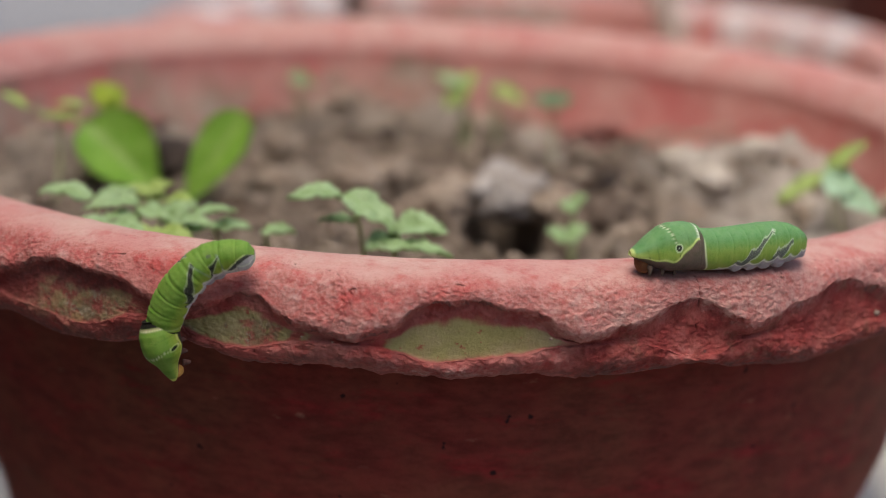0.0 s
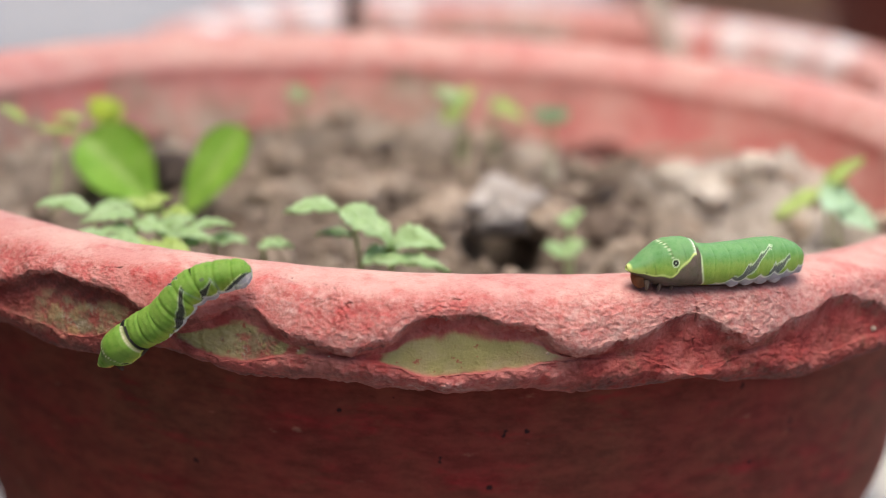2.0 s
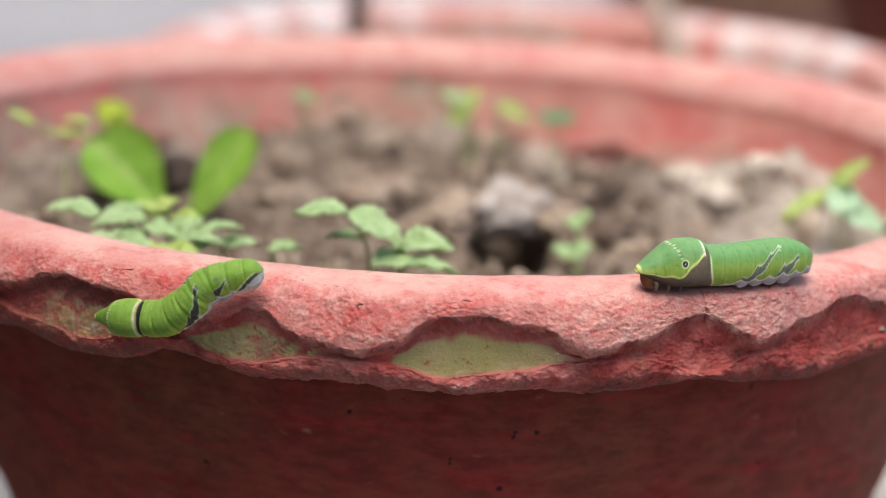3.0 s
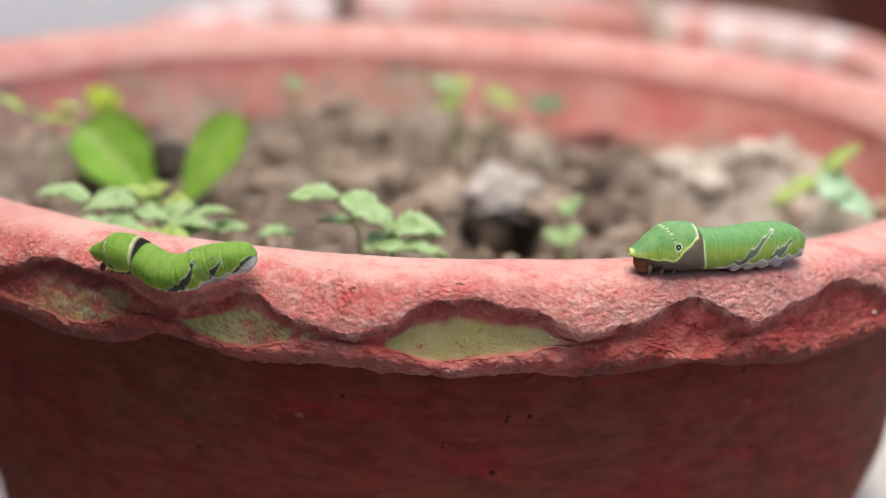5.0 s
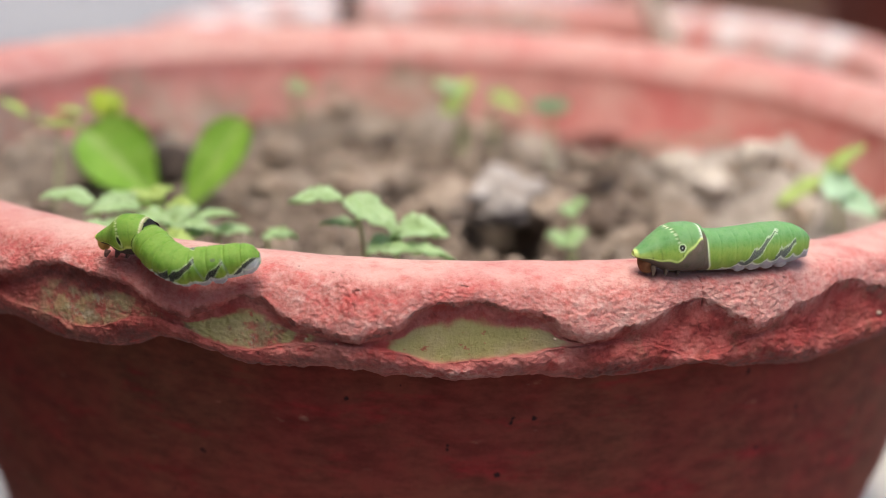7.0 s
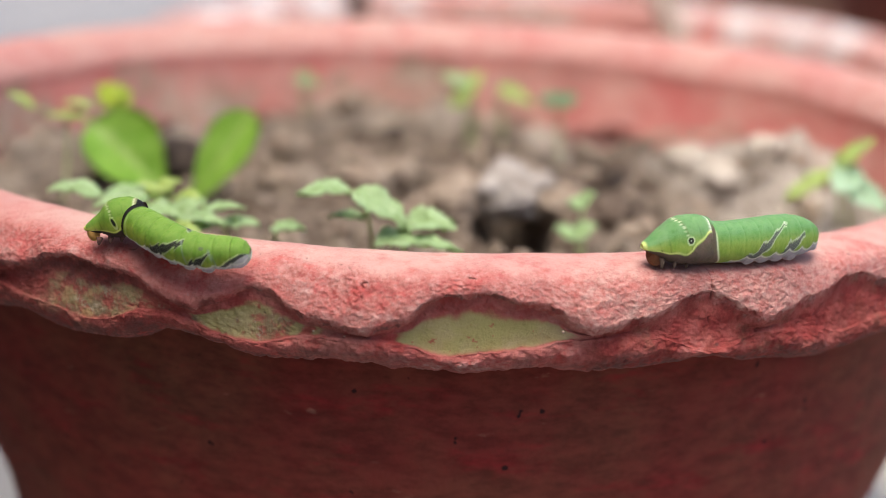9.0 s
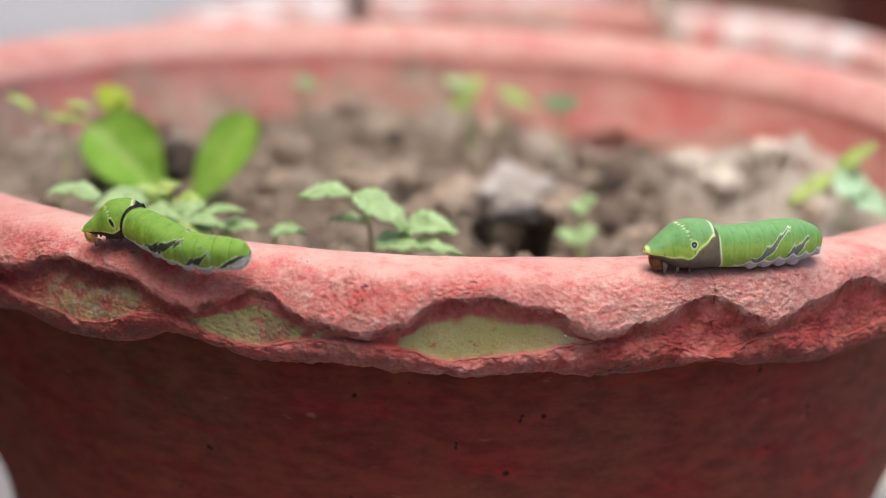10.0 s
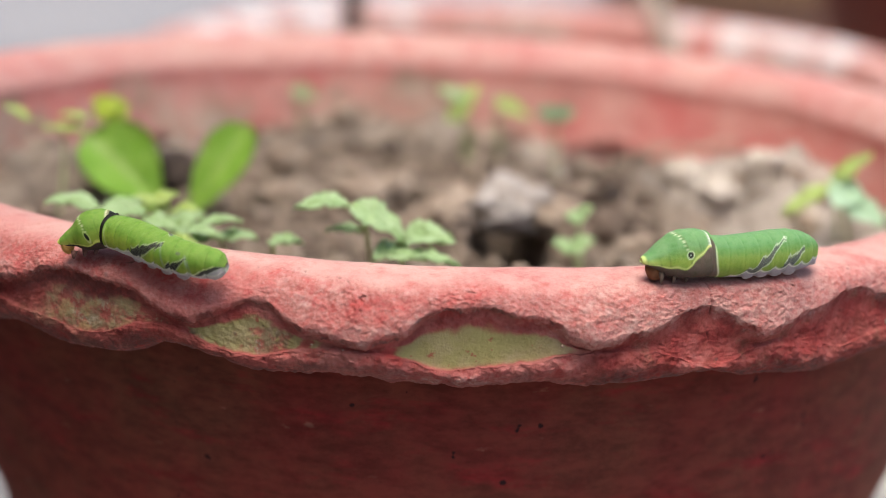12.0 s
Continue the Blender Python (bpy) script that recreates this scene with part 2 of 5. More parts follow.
def wave_curve(nodes, angles, jitter_seed):
    """A closed wavy edge: cosine waves through (angle in degrees, height in mm), carried on at random round the rest of the rim."""
    rnd = random.Random(jitter_seed)
    pts = list(nodes)
    lows = [h for _, h in nodes]
    hi, lo = max(lows), min(lows)
    a, flip = nodes[-1][0], nodes[-1][1] > (hi + lo) / 2
    while a < 360 + nodes[0][0] - 14:
        a += rnd.uniform(7, 10)
        flip = not flip
        if a < 360 + nodes[0][0] - 5:
            pts.append((a, (hi if flip else lo) + rnd.uniform(-1, 1)))
    pts.append((360 + nodes[0][0], nodes[0][1]))
    x = np.array([p[0] for p in pts])
    h = np.array([p[1] for p in pts])
    q = (np.asarray(angles) - x[0]) % 360 + x[0]
    i = np.clip(np.searchsorted(x, q, side="right") - 1, 0, len(x) - 2)
    u = (q - x[i]) / (x[i + 1] - x[i])
    u = u * u * (3 - 2 * u)
    return (h[i] * (1 - u) + h[i + 1] * u) / 1000


def catmull(keys, counts):
    """keys: (n, K, 2) profile points for each column; counts: samples in each of the K-1 spans."""
    padded = np.concatenate([2 * keys[:, :1] - keys[:, 1:2], keys, 2 * keys[:, -1:] - keys[:, -2:-1]], 1)
    out, where = [], []
    for s, c in enumerate(counts):
        p0, p1, p2, p3 = (padded[:, s + k] for k in range(4))
        for u in np.linspace(0, 1, c, endpoint=False):
            out.append(0.5 * (2 * p1 + (p2 - p0) * u + (2 * p0 - 5 * p1 + 4 * p2 - p3) * u * u + (3 * p1 - p0 - 3 * p2 + p3) * u ** 3))
            where.append(s + u)
    out.append(keys[:, -1])
    where.append(float(len(counts)))
    return np.stack(out, 1), np.array(where)


# ---- the pot: a crimped, painted rim on a tapered body ----
LIP = [(-38.5, -12.0), (-34.5, -10.3), (-29.6, -5.9), (-24.8, -7.6), (-18.9, -12.6), (-13.0, -7.0), (-9.1, -12.1), (-5.2, -15.0), (-2.2, -12.6), (1.0, -6.9),
       (4.4, -5.8), (7.8, -8.0), (13.1, -13.9), (16.2, -11.4), (21.2, -6.4), (27.5, -13.2), (31.8, -9.5), (36.5, -5.8), (43.0, -11.0)]
LEDGE = [(-38.0, -15.5), (-33.7, -17.4), (-27.7, -19.0), (-21.4, -14.9), (-13.6, -18.6), (-8.5, -16.6), (-5.4, -16.2), (1.3, -18.7), (5.2, -18.0),
         (11.0, -15.6), (13.8, -15.0), (17.6, -15.6), (22.7, -18.6), (29.1, -16.0), (35.2, -17.8), (42.0, -15.6)]
FOOT = [(-35.8, -21.5), (-29.4, -23.4), (-25.6, -22.8), (-21.5, -18.6), (-17.1, -20.0), (-13.3, -22.0), (-7.5, -21.9), (-1.3, -22.9), (2.2, -23.4),
        (9.6, -21.6), (14.2, -22.6), (23.9, -21.7), (33.4, -23.8), (43.4, -21.9)]
CRACKS = [(-31.0, 11.1, -23.0, 11.15), (-13.0, 10.3, -11.6, 10.9), (-25.5, 5.6, -22.8, 5.5), (-18.2, 5.2, -17.0, 5.3), (22.3, 6.6, 22.6, 10.6), (22.8, 10.7, 26.5, 10.6), (16.0, 10.2, 13.2, 10.05), (30.2, 9.2, 34.6, 8.0),
          (17.8, 11.6, 22.4, 12.4), (28.2, 6.4, 30.2, 7.2), (-11.6, 10.4, -12.8, 12.6), (-16.5, 12.3, -9.5, 12.2), (-4.0, 12.4, -8.2, 12.0), (3.0, 5.9, 4.6, 6.0),
          (34.0, 5.8, 34.8, 6.8), (-29.0, 11.4, -25.0, 11.9), (24.5, 6.3, 27.0, 6.6), (20.0, 6.5, 18.0, 6.4)]
CHALK = [(138, 0.139, 0.009), (131, 0.143, 0.006), (124, 0.138, 0.011), (113, 0.141, 0.010), (117, 0.146, 0.007), (148, 0.141, 0.005), (-124, 0.141, 0.012), (-139, 0.140, 0.012), (-109, 0.142, 0.012), (-156, 0.141, 0.007)]
OLIVE = [(-26.5, 5.5, 0.5), (-13.0, 5.2, 1.0), (4.6, 7.4, 1.0)]


def ragged(deg, seed, broad, small):
    """Handmade unevenness of an edge round the rim."""
    a = np.radians(deg)
    ring = np.stack([np.sin(a), np.cos(a), 0 * a], 1)
    out = broad * fractal(ring, 9, 2, seed)
    return out + small * fractal(ring, 38, 3, seed + 1) if small else out


def fine_cracks():
    """Short hair cracks in the sun-baked crust, level or slightly slanting."""
    rnd = random.Random(12)
    out = []
    for _ in range(18):
        a0, w0 = rnd.uniform(-40, 40), rnd.uniform(5.6, 7.9)
        out.append((a0, w0, a0 + rnd.choice((-1, 1)) * rnd.uniform(0.5, 1.9), w0 + rnd.uniform(-0.35, 0.35)))
    return out


def pot_rim(parent, seed, fine, lime=0.35):
    if fine:
        deg = np.concatenate([np.linspace(-43, 43, 1000, endpoint=False), np.linspace(43, 317, 240, endpoint=False)])
        counts = [6, 6, 6, 8, 10, 16, 18, 40, 16, 10, 30, 12, 18, 16, 6, 4]
    else:
        deg = np.linspace(-180, 180, 320, endpoint=False)
        counts = [3, 3, 3, 3, 4, 4, 4, 8, 4, 3, 6, 3, 4, 3, 2, 2]
    n = len(deg)
    z1 = wave_curve(LIP, deg, seed)
    z1 = z1 + ragged(deg, seed + 3.1, 0.0007, 0.0004 if fine else 0)
    z2 = np.minimum(wave_curve(LEDGE, deg, seed + 1) + ragged(deg, seed + 4.7, 0.0008, 0.0003 if fine else 0), z1 - 0.0012)
    z3 = np.minimum(wave_curve(FOOT, deg, seed + 2) - 0.0010 + ragged(deg, seed + 6.3, 0.0008, 0.0005 if fine else 0), z2 - 0.0026)
    lobe = smooth_step(-z1, 0.006, 0.0145)           # 1 where the crust hangs low
    one = np.ones(n)
    side = np.where(deg > 180, deg - 360, deg)
    right = smooth_step(side, 12.5, 16) * (1 - smooth_step(side, 60, 80))
    face = 0.1608 + 0.0022 * lobe * (1 - 0.12 * right) - 0.0003 * right
    pocket = 0.1592 - (0.0014 - 0.0010 * smooth_step(side, 14, 19) - 0.0007 * (1 - smooth_step(side, -9, -7))) * smooth_step(z1 - z2, 0.002, 0.009)
    left = (1 - smooth_step(side, -25, -20)) * smooth_step(side, -70, -60)
    pocket = pocket - 0.0005 * right - 0.0009 * left
    sloping = smooth_step(side, -60, -34) * (1 - smooth_step(side, -16, -10))
    keys = np.stack([
        np.stack([0.1295 * one, -0.050 * one], 1), np.stack([0.1337 * one, -0.030 * one], 1),
        np.stack([0.1366 * one, -0.0112 * one], 1), np.stack([0.1367 * one, -0.0056 * one], 1),
        np.stack([0.1406 * one, -0.0016 * one], 1), np.stack([0.1472 * one, 0.0 * one], 1),
        np.stack([0.1535 * one, -0.0004 * one], 1), np.stack([0.1590 + 0.0006 * lobe - 0.0008 * sloping, -0.0022 * one - 0.0006 * lobe], 1),
        np.stack([face - 0.0002, z1 * 0.76 - 0.0004], 1), np.stack([face - 0.0014 + 0.0004 * right, z1 * 0.99], 1),
        np.stack([pocket + 0.0004, np.maximum(z1 - 0.0014 - 0.0030 * right, (0.6 - 0.25 * right) * z1 + (0.4 + 0.25 * right) * z2)], 1), np.stack([pocket * (1 - right - left) + 0.1591 * right + 0.1584 * left, z2 + 0.0003], 1),
        np.stack([0.1600 - 0.0003 * right - 0.0009 * left, z2 - 0.0006], 1), np.stack([0.1596 - 0.0014 * left, 0.5 * z2 + 0.5 * z3], 1),
        np.stack([0.1546 * one, z3 - 0.0003], 1), np.stack([0.1470 * one, z3 - 0.0008], 1), np.stack([0.1320 * one, z3 - 0.002], 1)], 1)
    prof, w = catmull(keys, counts)
    a = np.radians(deg)[:, None]
    r, z = prof[..., 0], prof[..., 1]
    turn = np.abs((deg + 180) % 360 - 180)[:, None]
    if fine:                                          # the handmade rim stands higher at the back
        z = z + smooth_step(turn, 58, 112) * (0.0045 * smooth_step(w, 0.5, 2.5) * (1 - smooth_step(w, 8, 12)) + 0.0025 * smooth_step(w, 3, 5) * (1 - smooth_step(w, 6, 9)))
    rough = 0.22 + 0.78 * smooth_step(w, 6.0, 7.3) - 0.20 * smooth_step(w, 9.4, 10.2) + 0.15 * smooth_step(w, 11.4, 12.3) + 0.55 * smooth_step(w, 9.2, 10.2)
    middle = (smooth_step(side, -9, -7) * (1 - smooth_step(side, 12, 14)))[:, None]
    rough = rough * (1 - (0.3 + 0.4 * middle) * smooth_step(w, 10.15, 10.3) * (1 - smooth_step(w, 11.0, 11.3)) * (1 - right[:, None]))
    rough = rough * (1 - 0.45 * smooth_step(w, 11.3, 12.0))
    rough = rough * (0.45 + 0.55 * smooth_step(w, 3, 6))
    P = np.stack([r * np.sin(a), -r * np.cos(a), z], 2).reshape(-1, 3)
    wob = fractal(P, 22, 2, seed).reshape(n, -1)
    lumps = fractal(P, 75, 3, seed + 2).reshape(n, -1)
    mid = fractal(P, 230, 3, seed + 3).reshape(n, -1)
    front = (deg[:, None] + 180) % 360 - 180
    W0 = np.broadcast_to(w, (n, len(w)))
    face = smooth_step(W0 + 0.3 * lumps, 6.3, 7.3) * (1 - smooth_step(W0, 9.0, 9.9))      # the crumbling outer face of the crust
    r = r + 0.0011 * wob * (0.5 + 0.5 * smooth_step(w, 4, 7)) + 0.0007 * lumps * (0.25 + 0.75 * rough)
    r = r + (0.0008 * lumps + 0.0006 * wob) * smooth_step(w, 11.4, 12.2)
    z = z + 0.0005 * wob + 0.0003 * lumps * (1 - smooth_step(w, 8, 9))
    if fine:
        squat = P * np.array((1.0, 1.0, 1.35))
        grain = fractal(squat, 960, 3, seed + 5).reshape(n, -1)
        pit = smooth_step(fractal(squat, 150, 4, seed + 6).reshape(n, -1), 0.20, 0.42)
        scale = smooth_step(fractal(P, 105, 4, seed + 7).reshape(n, -1), 0.02, 0.07)
        crumbly = 0.62 * np.exp(-((front + 5.0) / 5.5) ** 2) + 0.42 * smooth_step(front, 4, 9) * (1 - smooth_step(front, 30, 36)) + 0.12 * (1 - smooth_step(front, -30, -24))
        crumbly = np.clip(crumbly, 0.25, 1) * (0.45 + 0.75 * smooth_step(lumps + 0.5 * wob, -0.3, 0.3))
        edge = smooth_step(W0, 7.9, 8.5) * (1 - smooth_step(W0, 9.4, 10.1))                     # the ragged lower edge of the crust
        red_zone = smooth_step(W0, 9.6, 10.1)
        plain = smooth_step(W0, 10.1, 10.3) * (1 - smooth_step(W0, 11.0, 11.4)) * middle       # the smooth painted hollow
        soft = (0.42 * face * crumbly + 0.06 + 0.3 * edge + (0.14 + 0.55 * smooth_step(W0, 11.4, 12.0)) * red_zone) * (1 - 0.85 * plain)
        r = r + 0.00085 * mid * soft + 0.00075 * grain * (0.75 * face * crumbly + 0.26 * red_zone * (1 - plain) + 0.03) - 0.00018 * pit * face * crumbly - 0.00028 * scale * (face * (0.2 + 0.5 * crumbly) + 0.4 * red_zone * (1 - plain))
        z = z + (0.0007 * mid + 0.0005 * grain) * edge + 0.0004 * mid * face * crumbly + 0.00025 * grain * face * crumbly + (0.0007 * lumps + 0.0004 * mid) * smooth_step(w, 12.5, 14) * (1 - smooth_step(w, 15, 16))
    P = np.stack([r * np.sin(a), -r * np.cos(a), z], 2).reshape(-1, 3)
    # wear: bleached above, deep red in the crimps, olive in some hollows
    W = np.broadcast_to(w, (n, len(w)))
    less = 1 - 0.08 * smooth_step(turn, 50, 95) if fine else 0.9
    faded = (1 - smooth_step(W + 0.5 * lumps, 6.0, 7.3)) * smooth_step(W, 2.5, 3.1) + 0.22 * smooth_step(W, 7, 8) * (1 - smooth_step(W, 8.6, 9.2)) + 0.30 * (1 - smooth_step(W, 2.5, 3.1))
    deep = smooth_step(W + 0.6 * lumps + 0.5 * mid, 8.3, 9.4) * (1 - smooth_step(W, 13.5, 14.4)) * 0.9 + smooth_step(W, 14.0, 14.8)
    hollow = smooth_step(W + 0.07 * mid + 0.10 * lumps, 10.25, 10.42) * (1 - smooth_step(W, 10.95, 11.4))
    ang = np.broadcast_to(deg[:, None], W.shape)
    olive, crust, mould_shade = np.zeros(W.shape), np.zeros(W.shape), np.zeros(W.shape)
    if fine:
        for c, half, amount in OLIVE:
            olive = np.maximum(olive, amount * (1 - smooth_step(np.abs(ang - c) + 1.2 * mid, half - 1.2, half + 0.5)))
        crust = np.where(ang < -8, np.clip(olive * 2, 0, 1) * hollow, 0)
        blot = np.where(ang < -20, smooth_step(lumps + 0.7 * mid, -0.02, 0.30), smooth_step(lumps + 0.7 * mid, -0.35, 0.0))
        olive = olive * hollow * np.where(ang < -8, blot, 1) * smooth_step(np.broadcast_to((z1 - z2)[:, None], W.shape), 0.0014, 0.004)
        kept = smooth_step(ang, -28, -24.5) * (1 - smooth_step(ang, -15, -10.5))       # paint that never bleached, under the overhang of the crust
        inward = smooth_step(ang, -17, -12) * (1 - smooth_step(ang, 11, 14))                # the least weathered stretch, nearest the viewer
        deep = np.clip(deep * (1 + 0.25 * right[:, None]) * (1 - 0.40 * inward), 0, 1)
        mould_shade = smooth_step(ang, -37, -33) * (1 - smooth_step(ang, -25, -21.5)) * smooth_step(W + 0.3 * lumps, 7.7, 8.4) * (1 - smooth_step(W + 0.3 * lumps, 10.2, 10.7)) * 0.6
    if fine:                                          # grime along the lower edge of the crust, and shade painted under the ledge
        mould_shade = np.maximum(mould_shade, 0.8 * (1 - 0.65 * right[:, None]) * (1 - 0.5 * kept) * smooth_step(W, 8.1, 8.6) * (1 - smooth_step(W, 9.2, 9.8)) * smooth_step(lumps + 0.6 * mid, 0.02, 0.30))
        mould_shade = np.maximum(mould_shade, (0.9 - 0.4 * middle) * smooth_step(W + 0.3 * mid, 13.0, 13.7))
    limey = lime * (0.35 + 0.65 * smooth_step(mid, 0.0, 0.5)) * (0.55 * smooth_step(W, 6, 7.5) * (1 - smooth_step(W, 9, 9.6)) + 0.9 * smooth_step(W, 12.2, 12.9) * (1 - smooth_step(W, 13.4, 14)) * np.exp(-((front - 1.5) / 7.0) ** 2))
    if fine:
        # mottled dark tone that paints the shade of the ledge's lower face
        mould_shade = np.maximum(mould_shade, (0.75 - 0.35 * middle) * smooth_step(W + 0.5 * lumps, 12.5, 13.3) * smooth_step(lumps + 0.4 * mid, -0.5, 0.0))
    coarse = smooth_step(W + 0.4 * lumps, 6.0, 7.2) * (1 - 0.85 * smooth_step(W, 8.8, 9.5)) * (1 - smooth_step(W, 13.0, 14.0))
    if fine:
        faded = faded + 0.4 * smooth_step(ang, 5, 13) * (1 - smooth_step(ang, 60, 80)) * smooth_step(W, 6, 7) * (1 - smooth_step(W, 8.6, 9.2))
        limey = limey * (1 - 0.8 * kept)
        coarse = coarse * (1 - 0.6 * kept)
        faded = faded * (1 - 0.6 * kept * smooth_step(W + 0.5 * lumps, 6.0, 7.0))
    if not fine:
        limey = np.maximum(limey, lime * smooth_step(wob + 0.5 * lumps, 0.0, 0.22))
        faded = np.maximum(faded, 0.35 * (1 - smooth_step(W, 3, 4)))
    faded = faded * less
    crack = np.zeros(W.shape)
    if fine:
        ridge = 1 - np.abs(fractal(P * np.array((1, 1, 2.2)), 75, 3, seed + 9)).reshape(n, -1)
        crack = smooth_step(ridge, 0.965, 0.99) * (0.22 * smooth_step(W, 8.2, 9.2)) * smooth_step(lumps, -0.1, 0.25) * (1 - 0.8 * olive)
    stain = (1 - smooth_step(W, 2.2, 2.9)) * smooth_step(lumps + 1.2 * wob + 0.9 * (2.0 - W), -0.55, 0.25) * smooth_step(np.broadcast_to(deg[:, None] % 360, W.shape), 150, 182)
    if fine:
        for a0, w0, a1, w1 in CRACKS + fine_cracks():
            u = np.clip(((ang - a0) * (a1 - a0) + (W - w0) * (w1 - w0)) / ((a1 - a0) ** 2 + (w1 - w0) ** 2), 0, 1)
            gap = np.hypot(ang - a0 - u * (a1 - a0) + 0.5 * lumps + 0.3 * mid, (W - w0 - u * (w1 - w0)) * 1.6 + 0.25 * lumps + 0.25 * mid)
            crack = np.maximum(crack, 0.62 * (1 - smooth_step(gap, 0.02, 0.10)) * smooth_step(0.55 - np.abs(u - 0.5), 0.03, 0.12))
        sunk = 0.0007 * crack
        P = P - np.stack([sunk * np.sin(a), -sunk * np.cos(a), sunk * (1 - smooth_step(W, 6, 7))], 2).reshape(-1, 3)
    chalk = np.zeros(W.shape)
    if not fine:                                      # thick whitish lime crust in blots on the pot behind
        at = P.reshape(n, -1, 3)
        for ca, cw, size in CHALK:
            q = math.radians(ca)
            spot = np.array((cw * math.sin(q), -cw * math.cos(q)))
            chalk = np.maximum(chalk, 1 - smooth_step(np.hypot(at[..., 0] - spot[0], at[..., 1] - spot[1]) + 0.005 * mid + 0.005 * lumps, 0.4 * size, 1.3 * size))
    faces = grid_faces(n, len(w), wrap_rows=True)
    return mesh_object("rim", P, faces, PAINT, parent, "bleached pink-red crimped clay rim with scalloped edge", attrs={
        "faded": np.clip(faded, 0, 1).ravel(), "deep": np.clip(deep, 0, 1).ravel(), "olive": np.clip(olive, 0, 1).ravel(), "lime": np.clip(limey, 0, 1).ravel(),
        "crack": np.clip(crack, 0, 1).ravel(), "stain": np.clip(stain, 0, 1).ravel(), "coarse": np.clip(coarse, 0, 1).ravel(), "crust": np.clip(crust, 0, 1).ravel(), "mould_shade": np.clip(mould_shade, 0, 1).ravel(), "inner": (1 - smooth_step(W, 2.5, 3.0)).ravel(), "chalk": chalk.ravel()})


def pot_body(parent, height, seed, lean):
    prof = [(0.1395, -0.0190), (0.1392, -0.026), (0.1378, -0.034), (0.1347, -0.052), (0.1303, -0.074), (0.1243, -0.088), (0.1176, -0.103), (0.1010, -0.160), (0.0840, -0.215), (0.0765, 0.001 - height),
            (0.0700, 0.0006 - height), (0.0600, 0.012 - height), (0.0700, 0.018 - height), (0.0880, -0.170), (0.1040, -0.115), (0.1215, -0.070), (0.1270, -0.050), (0.1310, -0.034)]
    keys = np.array(prof)[None].copy()
    keys[:, :, 1] = np.maximum(keys[:, :, 1], 0.0004 - height)
    line, w = catmull(keys, [3] * (len(prof) - 1))
    line = line[0]
    line[:, 1] = np.maximum(line[:, 1], -height)
    n = 220
    deg = np.linspace(0, 2 * math.pi, n, endpoint=False)[:, None]
    r, z = np.broadcast_to(line[:, 0], (n, len(line))), np.broadcast_to(line[:, 1], (n, len(line)))
    slump = lean * np.interp(-z, (0.026, 0.05, 0.074, 0.088, 0.103, 0.14), (0.0, 0.30, 0.70, 0.80, 0.56, 0.5))        # thrown a little out of true
    P = np.stack([r * np.sin(deg) + slump, -r * np.cos(deg), z], 2).reshape(-1, 3)
    d = fractal(P, 30, 3, seed).reshape(n, -1) * 0.0006
    P = P + np.stack([np.sin(deg) * d, -np.cos(deg) * d, 0 * d], 2).reshape(-1, 3)
    return mesh_object("body", P, grid_faces(n, len(line), wrap_rows=True), BODY_PAINT, parent, "dark red brushed paint on tapered clay side")


def flower_pot(name, at, seed, fine, height, label, group, lime):
    root = new(name)
    root.empty_display_size = 0.05
    pot_rim(root, seed, fine, lime).location = (0, 0, height)
    pot_body(root, height, seed + 20, 0.0055 if fine else 0.0).location = (0, 0, height)
    root.matrix_world = pose(*at)
    return tagged(root, label, "flower pot", group)


ground_pts = [(x, y, 0.0) for y in np.linspace(-40, 40, 41) for x in np.linspace(-40, 40, 41)]
tagged(mesh_object("ground", ground_pts, [(i, i + 1, i + 42, i + 41) for i in range(40 * 41) if i % 41 != 40], GROUND), "pale grey worn concrete ground under the pots", "ground", kind="structure")

pot = flower_pot("flower_pot", (0, 0, 0), 11, True, RIM_Z, "large red-painted clay flower pot with crimped weathered rim", "flower pots", 0.42)


# ---- soil in the pot ----
HOLES = [(-0.040, 0.118, 0.0065, 0.016), (-0.0245, 0.101, 0.0045, 0.012), (-0.0134, 0.099, 0.0055, 0.008), (0.040, 0.098, 0.0065, 0.015), (0.050, 0.118, 0.0060, 0.014),
         (-0.076, 0.064, 0.010, 0.014), (0.093, 0.030, 0.011, 0.014), (-0.004, 0.050, 0.007, 0.009), (-0.012, 0.041, 0.006, 0.009), (0.064, 0.062, 0.008, 0.010), (0.052, 0.080, 0.006, 0.010)]


